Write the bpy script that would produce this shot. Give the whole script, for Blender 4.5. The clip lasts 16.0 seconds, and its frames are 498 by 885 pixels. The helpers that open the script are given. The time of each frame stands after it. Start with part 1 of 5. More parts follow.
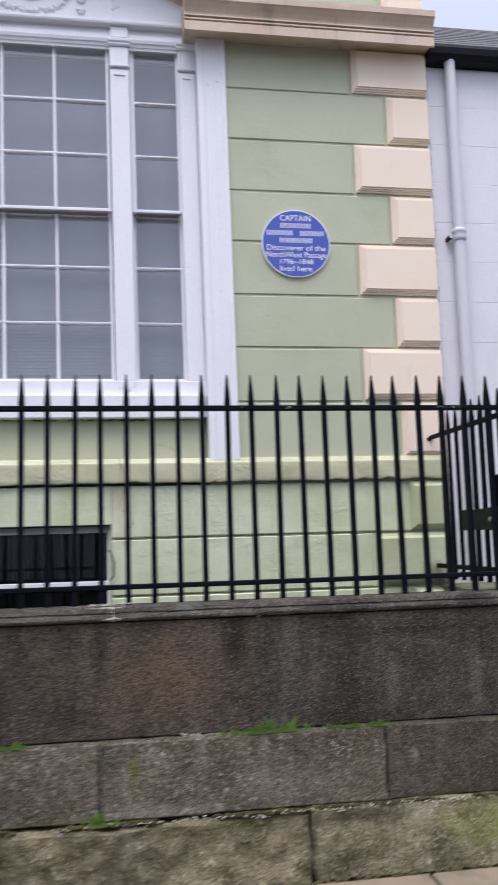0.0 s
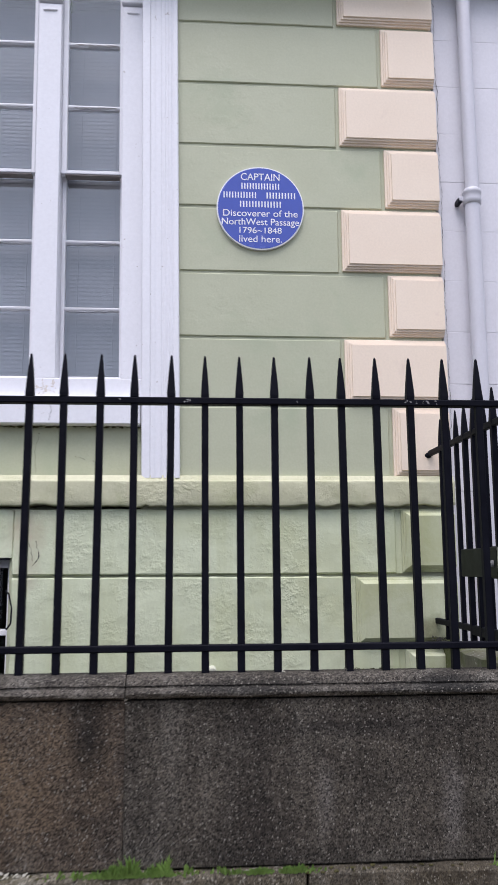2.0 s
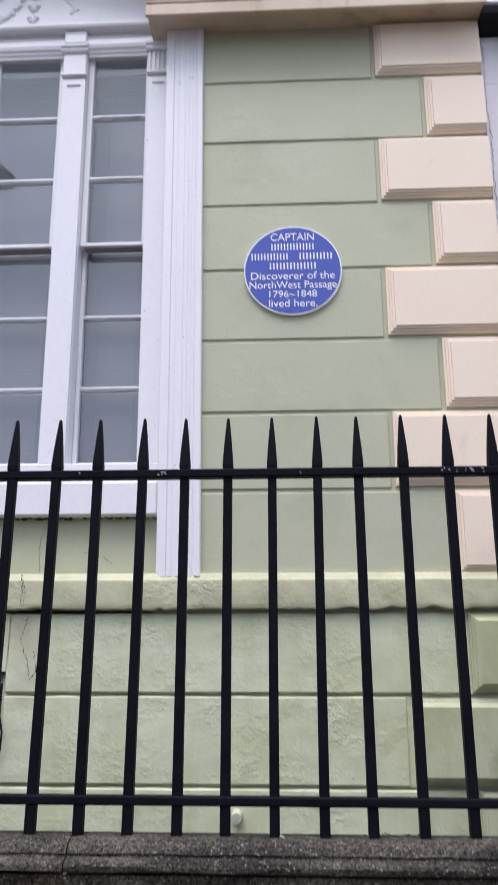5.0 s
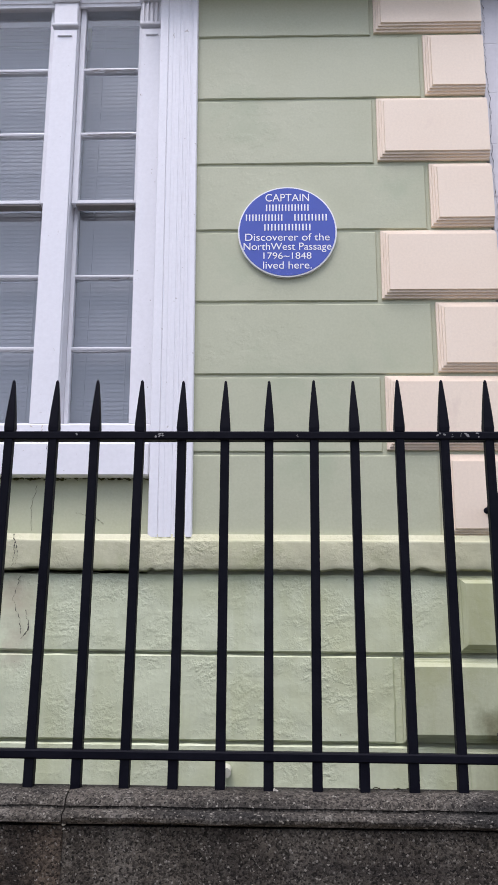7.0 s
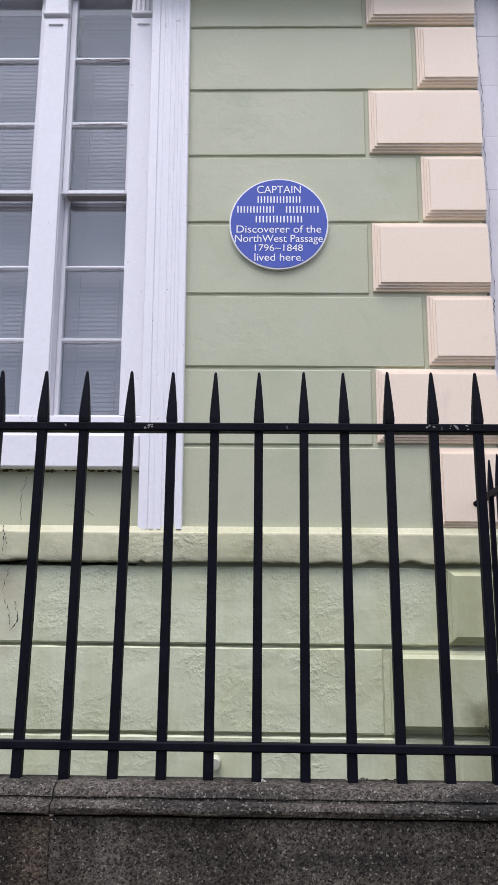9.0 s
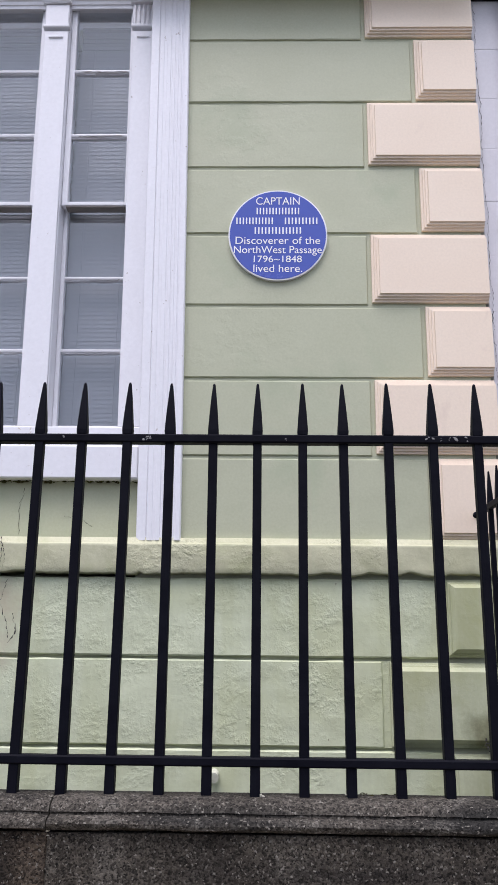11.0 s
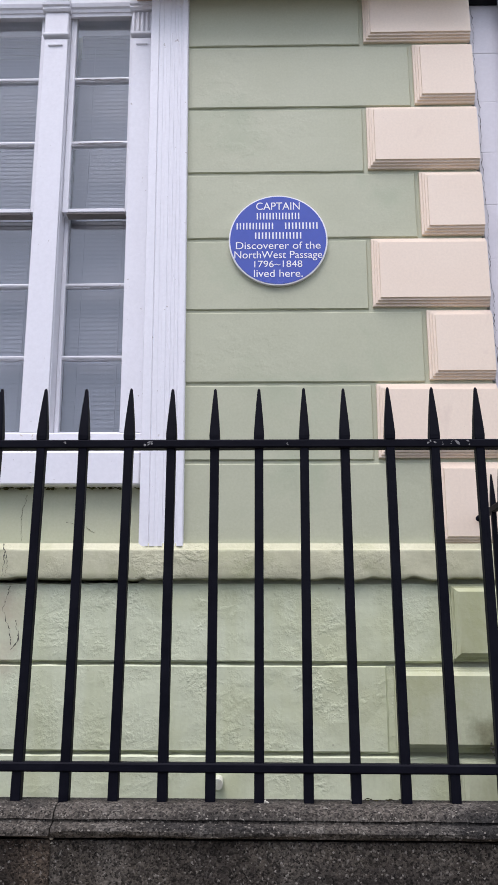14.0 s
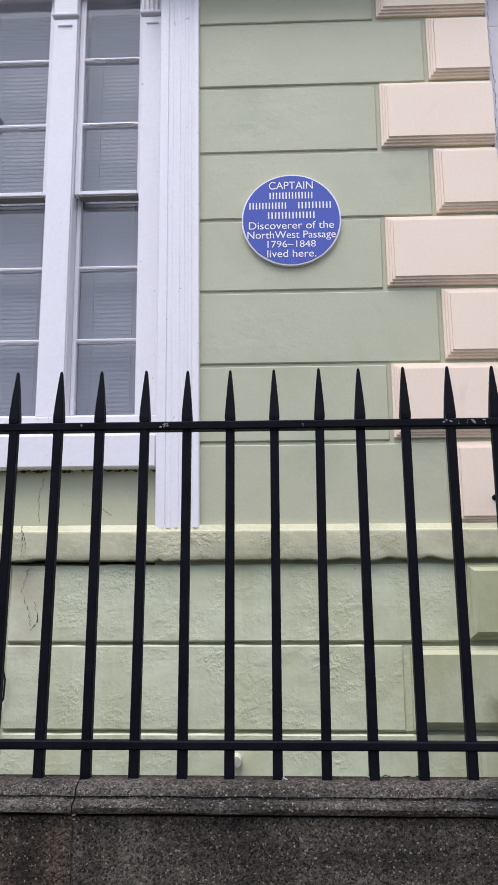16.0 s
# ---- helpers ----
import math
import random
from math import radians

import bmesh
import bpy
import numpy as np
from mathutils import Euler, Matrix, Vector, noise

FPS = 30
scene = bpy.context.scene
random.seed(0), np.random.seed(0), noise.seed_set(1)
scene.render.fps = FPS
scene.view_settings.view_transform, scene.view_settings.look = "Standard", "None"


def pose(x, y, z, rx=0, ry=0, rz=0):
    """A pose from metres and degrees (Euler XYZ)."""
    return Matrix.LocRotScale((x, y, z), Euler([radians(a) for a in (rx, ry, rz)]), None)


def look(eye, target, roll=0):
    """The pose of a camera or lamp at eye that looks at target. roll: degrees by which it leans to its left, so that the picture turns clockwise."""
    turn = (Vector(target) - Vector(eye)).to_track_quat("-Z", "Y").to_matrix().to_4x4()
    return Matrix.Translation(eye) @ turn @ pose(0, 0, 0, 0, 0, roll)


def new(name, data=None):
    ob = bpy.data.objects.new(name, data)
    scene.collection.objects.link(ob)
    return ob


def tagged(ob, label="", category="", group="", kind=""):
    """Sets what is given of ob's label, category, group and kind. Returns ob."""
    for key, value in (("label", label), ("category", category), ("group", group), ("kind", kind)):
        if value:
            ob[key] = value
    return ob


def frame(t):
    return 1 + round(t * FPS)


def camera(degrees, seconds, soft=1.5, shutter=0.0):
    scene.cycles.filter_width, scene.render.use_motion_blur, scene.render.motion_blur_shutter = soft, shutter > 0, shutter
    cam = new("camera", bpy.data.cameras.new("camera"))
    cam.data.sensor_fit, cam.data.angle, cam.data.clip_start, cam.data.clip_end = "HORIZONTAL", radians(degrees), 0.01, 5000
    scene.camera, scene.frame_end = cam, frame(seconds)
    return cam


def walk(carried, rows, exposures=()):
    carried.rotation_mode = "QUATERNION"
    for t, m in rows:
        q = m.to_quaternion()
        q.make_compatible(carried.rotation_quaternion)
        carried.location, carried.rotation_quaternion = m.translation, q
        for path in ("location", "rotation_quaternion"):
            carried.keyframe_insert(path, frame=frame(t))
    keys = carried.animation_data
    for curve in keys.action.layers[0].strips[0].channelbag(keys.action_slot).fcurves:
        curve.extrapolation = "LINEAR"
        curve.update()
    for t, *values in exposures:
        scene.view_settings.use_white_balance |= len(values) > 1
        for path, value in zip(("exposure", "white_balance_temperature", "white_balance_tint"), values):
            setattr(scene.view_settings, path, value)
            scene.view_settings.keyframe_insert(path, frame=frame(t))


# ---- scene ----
cam = camera(34.4, 16.0, shutter=0.6)
PATH = [
    (0, (0.096, 0.178, 1.602), (0.405, 2.14, 1.837), -1.6),
    (0.1, (0.15, 0.231, 1.603), (0.476, 2.19, 1.842), -1.33),
    (0.3, (0.257, 0.339, 1.606), (0.593, 2.294, 1.86), -0.8),
    (0.5, (0.367, 0.449, 1.607), (0.693, 2.402, 1.886), -0.5),
    (0.7, (0.477, 0.564, 1.608), (0.786, 2.521, 1.881), -0.82),
    (0.8, (0.527, 0.622, 1.608), (0.825, 2.582, 1.872), -1.11),
    (1, (0.608, 0.742, 1.613), (0.885, 2.711, 1.824), -1.3),
    (1.2, (0.657, 0.863, 1.626), (0.92, 2.836, 1.82), -0.68),
    (1.3, (0.676, 0.923, 1.634), (0.932, 2.897, 1.832), -0.24),
    (1.5, (0.728, 1.038, 1.648), (0.953, 3.012, 1.88), 0.6),
    (1.7, (0.813, 1.144, 1.654), (0.997, 3.116, 1.928), 0.64),
    (1.8, (0.862, 1.194, 1.656), (1.028, 3.166, 1.944), 0.36),
    (2, (0.949, 1.29, 1.656), (1.09, 3.261, 1.964), -0.3),
    (2.2, (1.001, 1.383, 1.655), (1.127, 3.355, 1.966), -0.54),
    (2.3, (1.015, 1.43, 1.655), (1.134, 3.402, 1.967), -0.51),
    (2.5, (1.027, 1.526, 1.653), (1.133, 3.498, 1.966), -0.3),
    (2.7, (1.031, 1.625, 1.651), (1.124, 3.598, 1.966), -0),
    (2.8, (1.035, 1.673, 1.651), (1.115, 3.647, 1.96), 0.21),
    (3, (1.056, 1.754, 1.65), (1.118, 3.73, 1.958), 0.7),
    (3.2, (1.127, 1.809, 1.653), (1.141, 3.787, 1.951), 0.98),
    (3.3, (1.174, 1.827, 1.657), (1.155, 3.805, 1.953), 0.94),
    (3.5, (1.248, 1.852, 1.666), (1.14, 3.83, 1.944), 0.8),
    (3.7, (1.274, 1.866, 1.676), (1.115, 3.84, 1.953), 0.65),
    (3.8, (1.279, 1.869, 1.679), (1.102, 3.84, 1.974), 0.63),
    (4, (1.281, 1.872, 1.683), (1.088, 3.83, 2.046), 0.7),
    (4.2, (1.281, 1.867, 1.68), (1.099, 3.805, 2.141), 0.93),
    (4.3, (1.282, 1.864, 1.678), (1.113, 3.79, 2.188), 1.02),
    (4.5, (1.286, 1.859, 1.676), (1.144, 3.768, 2.256), 1),
    (4.7, (1.293, 1.876, 1.679), (1.178, 3.779, 2.283), 0.66),
    (4.8, (1.296, 1.891, 1.682), (1.186, 3.796, 2.282), 0.51),
    (5, (1.3, 1.908, 1.687), (1.2, 3.824, 2.249), 0.1),
    (5.2, (1.28, 1.89, 1.688), (1.19, 3.818, 2.213), -0.3),
    (7.5, (1.264, 1.903, 1.688), (1.208, 3.847, 2.156), 0.7),
    (8, (1.266, 1.91, 1.687), (1.215, 3.855, 2.149), 0.7),
    (8.5, (1.27, 1.91, 1.688), (1.224, 3.857, 2.142), 0.7),
    (9, (1.27, 1.901, 1.683), (1.228, 3.847, 2.138), 0.6),
    (11.5, (1.273, 1.909, 1.69), (1.233, 3.847, 2.182), 0.6),
    (12, (1.275, 1.91, 1.688), (1.233, 3.846, 2.191), 0.5),
    (12.5, (1.278, 1.916, 1.69), (1.233, 3.851, 2.194), 0.4),
    (13, (1.271, 1.919, 1.688), (1.227, 3.855, 2.191), 0.4),
    (13.5, (1.275, 1.916, 1.687), (1.23, 3.853, 2.186), 0.3),
    (14, (1.275, 1.91, 1.689), (1.228, 3.847, 2.181), 0.2),
    (14.5, (1.275, 1.912, 1.689), (1.228, 3.852, 2.173), 0.1),
    (15, (1.279, 1.908, 1.687), (1.229, 3.85, 2.162), -0.2),
    (15.5, (1.277, 1.904, 1.688), (1.211, 3.849, 2.15), -0.4),
    (16, (1.272, 1.907, 1.686), (1.189, 3.854, 2.134), -0.1),
]
walk(cam, [(t, look(eye, target, roll)) for t, eye, target, roll in PATH], exposures=[(0.0, 0.07, 6320, 21), (2.5, 0.07, 6320, 21), (5.0, 0.05, 6340, 21.5), (8.0, 0.05, 6345, 22), (16.0, 0.05, 6345, 22)])

# ---- sky, sun ----
world = bpy.data.worlds.new("overcast_sky")
scene.world = world
world.use_nodes = True
wn = world.node_tree
sky = wn.nodes.new("ShaderNodeTexSky")
sky.sky_type = "NISHITA"
sky.sun_disc = False
sky.sun_elevation, sky.sun_rotation = radians(67), radians(199)
sky.dust_density, sky.air_density, sky.ozone_density = 1.0, 1.0, 1.5
wn.links.new(sky.outputs["Color"], wn.nodes["Background"].inputs["Color"])
wn.nodes["Background"].inputs["Strength"].default_value = 0.06
# the even white cloud layer under it
cloud = wn.nodes.new("ShaderNodeBackground")
cloud.inputs["Color"].default_value = (0.86, 0.94, 1.0, 1)
# an overcast sky is brighter overhead than at the horizon
heading = wn.nodes.new("ShaderNodeTexCoord")
height = wn.nodes.new("ShaderNodeSeparateXYZ")
rise = wn.nodes.new("ShaderNodeMapRange")
rise.inputs["To Min"].default_value, rise.inputs["To Max"].default_value = 0.44, 1.68
wn.links.new(heading.outputs["Generated"], height.inputs["Vector"])
wn.links.new(height.outputs["Z"], rise.inputs["Value"])
# and thinner and dimmer away from the veiled sun
away = wn.nodes.new("ShaderNodeMapRange")
away.interpolation_type = "SMOOTHSTEP"
away.inputs["From Min"].default_value, away.inputs["From Max"].default_value = 0.0, 0.8
away.inputs["To Min"].default_value, away.inputs["To Max"].default_value = 1.0, 0.62
dim = wn.nodes.new("ShaderNodeMath")
dim.operation = "MULTIPLY"
wn.links.new(height.outputs["Y"], away.inputs["Value"])
wn.links.new(rise.outputs["Result"], dim.inputs[0])
wn.links.new(away.outputs["Result"], dim.inputs[1])
wn.links.new(dim.outputs[0], cloud.inputs["Strength"])
both = wn.nodes.new("ShaderNodeAddShader")
wn.links.new(wn.nodes["Background"].outputs[0], both.inputs[0])
wn.links.new(cloud.outputs[0], both.inputs[1])
wn.links.new(both.outputs[0], wn.nodes["World Output"].inputs["Surface"])
sun_data = bpy.data.lights.new("sun", "SUN")
sun_data.energy, sun_data.angle, sun_data.color = 2.65, radians(40), (1.0, 0.97, 0.93)
sun = new("sun", sun_data)
sun.matrix_world = look((0, 0, 20), (2.76, 8.03, 0))

# ---- materials ----


def node(nt, kind, at=None, **sets):
    n = nt.nodes.new(kind)
    for k, v in sets.items():
        n.inputs[k.replace("_", " ")].default_value = v
    return n


def surface(name, col, col2=None, rough=0.6, scale=6.0, amount=0.5, grain=120.0, bump=0.15, bump_scale=None,
            dist=0.004, stain=None, stain_scale=1.5, stain_at=(0.5, 0.7), stretch=(1, 1, 1), metal=0.0, vary=0.0, spec=0.5,
            speck=None, speck_scale=60.0, speck_at=(0.62, 0.68), low=None, high=None, crisp=(4.0, 0.65), marks=None, streak=None, streak_scale=2.2, streak_at=(0.5, 0.72), patchy=None, spread=0.2,
            grit=None, pale=None, spots=(), bump2=None):
    """A painted, plastered or stone surface: two scales of colour, stains of their own shape, fine relief."""
    m = bpy.data.materials.new(name)
    m.use_nodes = True
    nt = m.node_tree
    b = nt.nodes["Principled BSDF"]
    lk = nt.links.new
    tc = nt.nodes.new("ShaderNodeTexCoord")
    geo = nt.nodes.new("ShaderNodeNewGeometry")
    mp = nt.nodes.new("ShaderNodeMapping")
    mp.inputs["Scale"].default_value = stretch
    lk(geo.outputs["Position"], mp.inputs["Vector"])
    big = node(nt, "ShaderNodeTexNoise", Scale=scale, Detail=6.0, Roughness=0.6)
    fine = node(nt, "ShaderNodeTexNoise", Scale=grain, Detail=crisp[0], Roughness=crisp[1])
    lk(mp.outputs["Vector"], big.inputs["Vector"])
    lk(geo.outputs["Position"], fine.inputs["Vector"])
    col2 = col2 or tuple(c * 0.8 for c in col)
    ramp = nt.nodes.new("ShaderNodeMapRange")
    ramp.inputs["From Min"].default_value, ramp.inputs["From Max"].default_value = 0.35, 0.68
    lk(big.outputs["Fac"], ramp.inputs["Value"])
    mix = nt.nodes.new("ShaderNodeMix")
    mix.data_type = "RGBA"
    mix.inputs["A"].default_value, mix.inputs["B"].default_value = (*col, 1), (*col2, 1)
    sc = nt.nodes.new("ShaderNodeMath")
    sc.operation = "MULTIPLY"
    sc.inputs[1].default_value = amount
    lk(ramp.outputs["Result"], sc.inputs[0])
    lk(sc.outputs[0], mix.inputs["Factor"])
    out = mix.outputs["Result"]
    # grain
    g = nt.nodes.new("ShaderNodeMix")
    g.data_type, g.blend_type = "RGBA", "MULTIPLY"
    gr = nt.nodes.new("ShaderNodeMapRange")
    gr.inputs["From Min"].default_value, gr.inputs["From Max"].default_value = 0.3, 0.7
    gr.inputs["To Min"].default_value, gr.inputs["To Max"].default_value = 1 - amount * 0.08 if low is None else low, 1 + amount * 0.05 if high is None else high
    lk(fine.outputs["Fac"], gr.inputs["Value"])
    lk(out, g.inputs["A"])
    lk(gr.outputs["Result"], g.inputs["B"])
    g.inputs["Factor"].default_value = 1.0
    out = g.outputs["Result"]
    if stain:
        st = node(nt, "ShaderNodeTexNoise", Scale=stain_scale, Detail=7.0, Roughness=0.62, Distortion=0.4)
        lk(mp.outputs["Vector"], st.inputs["Vector"])
        sr = nt.nodes.new("ShaderNodeMapRange")
        sr.inputs["From Min"].default_value, sr.inputs["From Max"].default_value = stain_at
        lk(st.outputs["Fac"], sr.inputs["Value"])
        sm = nt.nodes.new("ShaderNodeMix")
        sm.data_type = "RGBA"
        sm.inputs["B"].default_value = (*stain, 1)
        lk(sr.outputs["Result"], sm.inputs["Factor"])
        lk(out, sm.inputs["A"])
        out = sm.outputs["Result"]
    if streak:
        sp = nt.nodes.new("ShaderNodeMapping")
        sp.inputs["Scale"].default_value = (3.0, 3.0, 0.35)
        lk(geo.outputs["Position"], sp.inputs["Vector"])
        st = node(nt, "ShaderNodeTexNoise", Scale=streak_scale, Detail=6.0, Roughness=0.6)
        lk(sp.outputs["Vector"], st.inputs["Vector"])
        sr = nt.nodes.new("ShaderNodeMapRange")
        sr.inputs["From Min"].default_value, sr.inputs["From Max"].default_value = streak_at
        sr.inputs["To Max"].default_value = 0.75
        lk(st.outputs["Fac"], sr.inputs["Value"])
        sm = nt.nodes.new("ShaderNodeMix")
        sm.data_type = "RGBA"
        sm.inputs["B"].default_value = (*streak, 1)
        lk(sr.outputs["Result"], sm.inputs["Factor"])
        lk(out, sm.inputs["A"])
        out = sm.outputs["Result"]
    if speck:
        st = node(nt, "ShaderNodeTexNoise", Scale=speck_scale, Detail=3.0, Roughness=0.55)
        lk(geo.outputs["Position"], st.inputs["Vector"])
        sr = nt.nodes.new("ShaderNodeMapRange")
        sr.inputs["From Min"].default_value, sr.inputs["From Max"].default_value = speck_at
        lk(st.outputs["Fac"], sr.inputs["Value"])
        cl = node(nt, "ShaderNodeTexNoise", Scale=2.6, Detail=4.0, Roughness=0.6)
        lk(geo.outputs["Position"], cl.inputs["Vector"])
        cr = nt.nodes.new("ShaderNodeMapRange")
        cr.inputs["From Min"].default_value, cr.inputs["From Max"].default_value = 0.40, 0.62
        cr.inputs["To Min"].default_value = spread
        lk(cl.outputs["Fac"], cr.inputs["Value"])
        cm = nt.nodes.new("ShaderNodeMath")
        cm.operation = "MULTIPLY"
        lk(sr.outputs["Result"], cm.inputs[0])
        lk(cr.outputs["Result"], cm.inputs[1])
        sm = nt.nodes.new("ShaderNodeMix")
        sm.data_type = "RGBA"
        sm.inputs["B"].default_value = (*speck, 1)
        lk(cm.outputs[0], sm.inputs["Factor"])
        lk(out, sm.inputs["A"])
        out = sm.outputs["Result"]
    if pale:
        sp = nt.nodes.new("ShaderNodeMapping")
        sp.inputs["Scale"].default_value, sp.inputs["Location"].default_value = (4.0, 4.0, 0.8), (7.3, 0, 2.1)
        lk(geo.outputs["Position"], sp.inputs["Vector"])
        st = node(nt, "ShaderNodeTexNoise", Scale=1.6, Detail=8.0, Roughness=0.68)
        lk(sp.outputs["Vector"], st.inputs["Vector"])
        sr = nt.nodes.new("ShaderNodeMapRange")
        sr.inputs["From Min"].default_value, sr.inputs["From Max"].default_value = 0.52, 0.80
        lk(st.outputs["Fac"], sr.inputs["Value"])
        sm = nt.nodes.new("ShaderNodeMix")
        sm.data_type = "RGBA"
        sm.inputs["B"].default_value = (*pale, 1)
        lk(sr.outputs["Result"], sm.inputs["Factor"])
        lk(out, sm.inputs["A"])
        out = sm.outputs["Result"]
    for (cx, cz), (ax, az), tone, force in spots:
        sp = nt.nodes.new("ShaderNodeMapping")
        sp.inputs["Location"].default_value, sp.inputs["Scale"].default_value = (-cx / ax, 0, -cz / az), (1 / ax, 0, 1 / az)
        lk(geo.outputs["Position"], sp.inputs["Vector"])
        ln = nt.nodes.new("ShaderNodeVectorMath")
        ln.operation = "LENGTH"
        lk(sp.outputs["Vector"], ln.inputs[0])
        rag = node(nt, "ShaderNodeTexNoise", Scale=9.0, Detail=8.0, Roughness=0.72)
        lk(geo.outputs["Position"], rag.inputs["Vector"])
        ad = nt.nodes.new("ShaderNodeMath")
        ad.operation, ad.inputs[1].default_value = "MULTIPLY_ADD", 2.2
        lk(rag.outputs["Fac"], ad.inputs[0])
        lk(ln.outputs["Value"], ad.inputs[2])
        sr = nt.nodes.new("ShaderNodeMapRange")
        sr.inputs["From Min"].default_value, sr.inputs["From Max"].default_value = 2.2, 1.2
        sr.inputs["To Max"].default_value = force
        lk(ad.outputs[0], sr.inputs["Value"])
        sm = nt.nodes.new("ShaderNodeMix")
        sm.data_type = "RGBA"
        sm.inputs["B"].default_value = (*tone, 1)
        lk(sr.outputs["Result"], sm.inputs["Factor"])
        lk(out, sm.inputs["A"])
        out = sm.outputs["Result"]
    grains = None
    if grit:
        # sand grains: each cell of its own brightness, a few of them pale
        size, dark, light, tone, share = grit
        grains = node(nt, "ShaderNodeTexVoronoi", Scale=size)
        bend = node(nt, "ShaderNodeTexNoise", Scale=size * 0.7, Detail=3.0, Roughness=0.6)
        lk(geo.outputs["Position"], bend.inputs["Vector"])
        push = nt.nodes.new("ShaderNodeVectorMath")
        push.operation = "MULTIPLY_ADD"
        push.inputs[1].default_value = (1.6 / size,) * 3
        lk(bend.outputs["Color"], push.inputs[0])
        lk(geo.outputs["Position"], push.inputs[2])
        lk(push.outputs["Vector"], grains.inputs["Vector"])
        cell = nt.nodes.new("ShaderNodeSeparateColor")
        lk(grains.outputs["Color"], cell.inputs["Color"])
        sr = nt.nodes.new("ShaderNodeMapRange")
        sr.inputs["To Min"].default_value, sr.inputs["To Max"].default_value = dark, light
        lk(cell.outputs["Red"], sr.inputs["Value"])
        sm = nt.nodes.new("ShaderNodeMix")
        sm.data_type, sm.blend_type = "RGBA", "MULTIPLY"
        sm.inputs["Factor"].default_value = 1.0
        lk(out, sm.inputs["A"])
        lk(sr.outputs["Result"], sm.inputs["B"])
        out = sm.outputs["Result"]
        sr = nt.nodes.new("ShaderNodeMapRange")
        sr.inputs["From Min"].default_value, sr.inputs["From Max"].default_value = 1 - share, 1.0
        lk(cell.outputs["Green"], sr.inputs["Value"])
        sm = nt.nodes.new("ShaderNodeMix")
        sm.data_type = "RGBA"
        sm.inputs["B"].default_value = (*tone, 1)
        lk(sr.outputs["Result"], sm.inputs["Factor"])
        lk(out, sm.inputs["A"])
        out = sm.outputs["Result"]
    if vary:
        info = nt.nodes.new("ShaderNodeObjectInfo")
        vr = nt.nodes.new("ShaderNodeMapRange")
        vr.inputs["To Min"].default_value, vr.inputs["To Max"].default_value = 1 - vary, 1 + vary
        lk(info.outputs["Random"], vr.inputs["Value"])
        vm = nt.nodes.new("ShaderNodeMix")
        vm.data_type, vm.blend_type = "RGBA", "MULTIPLY"
        vm.inputs["Factor"].default_value = 1.0
        lk(out, vm.inputs["A"])
        lk(vr.outputs["Result"], vm.inputs["B"])
        out = vm.outputs["Result"]
    lk(out, b.inputs["Base Color"])
    b.inputs["Metallic"].default_value = metal
    b.inputs["Specular IOR Level"].default_value = spec
    rr = nt.nodes.new("ShaderNodeMapRange")
    rr.inputs["To Min"].default_value, rr.inputs["To Max"].default_value = max(0.05, rough - 0.1), min(1, rough + 0.1)
    lk(big.outputs["Fac"], rr.inputs["Value"])
    lk(rr.outputs["Result"], b.inputs["Roughness"])
    if bump:
        bs = node(nt, "ShaderNodeTexNoise", Scale=bump_scale or grain * 0.5, Detail=5.0, Roughness=0.6)
        lk(geo.outputs["Position"], bs.inputs["Vector"])
        bp = nt.nodes.new("ShaderNodeBump")
        bp.inputs["Strength"].default_value, bp.inputs["Distance"].default_value = bump, dist
        if marks:
            mr = nt.nodes.new("ShaderNodeMapRange")
            mr.inputs["From Min"].default_value, mr.inputs["From Max"].default_value = marks
            lk(bs.outputs["Fac"], mr.inputs["Value"])
            if patchy:
                pn = node(nt, "ShaderNodeTexNoise", Scale=patchy, Detail=3.0, Roughness=0.55)
                lk(geo.outputs["Position"], pn.inputs["Vector"])
                pr = nt.nodes.new("ShaderNodeMapRange")
                pr.inputs["From Min"].default_value, pr.inputs["From Max"].default_value = 0.46, 0.70
                pr.inputs["To Min"].default_value = 0.12
                lk(pn.outputs["Fac"], pr.inputs["Value"])
                pm = nt.nodes.new("ShaderNodeMath")
                pm.operation = "MULTIPLY"
                lk(mr.outputs["Result"], pm.inputs[0])
                lk(pr.outputs["Result"], pm.inputs[1])
                lk(pm.outputs[0], bp.inputs["Height"])
            else:
                lk(mr.outputs["Result"], bp.inputs["Height"])
        else:
            lk(bs.outputs["Fac"], bp.inputs["Height"])
        normal = bp.outputs["Normal"]
        if bump2:
            # a second, finer relief of flakes and pits
            fs = node(nt, "ShaderNodeTexNoise", Scale=bump2[0], Detail=5.0, Roughness=0.6)
            lk(geo.outputs["Position"], fs.inputs["Vector"])
            where = node(nt, "ShaderNodeTexNoise", Scale=4.5, Detail=4.0, Roughness=0.6)
            lk(geo.outputs["Position"], where.inputs["Vector"])
            fr = nt.nodes.new("ShaderNodeMapRange")
            fr.inputs["From Min"].default_value, fr.inputs["From Max"].default_value = 0.44, 0.68
            lk(fs.outputs["Fac"], fr.inputs["Value"])
            wr = nt.nodes.new("ShaderNodeMapRange")
            wr.inputs["From Min"].default_value, wr.inputs["From Max"].default_value = 0.48, 0.68
            lk(where.outputs["Fac"], wr.inputs["Value"])
            fm = nt.nodes.new("ShaderNodeMath")
            fm.operation = "MULTIPLY"
            lk(fr.outputs["Result"], fm.inputs[0])
            lk(wr.outputs["Result"], fm.inputs[1])
            b2 = nt.nodes.new("ShaderNodeBump")
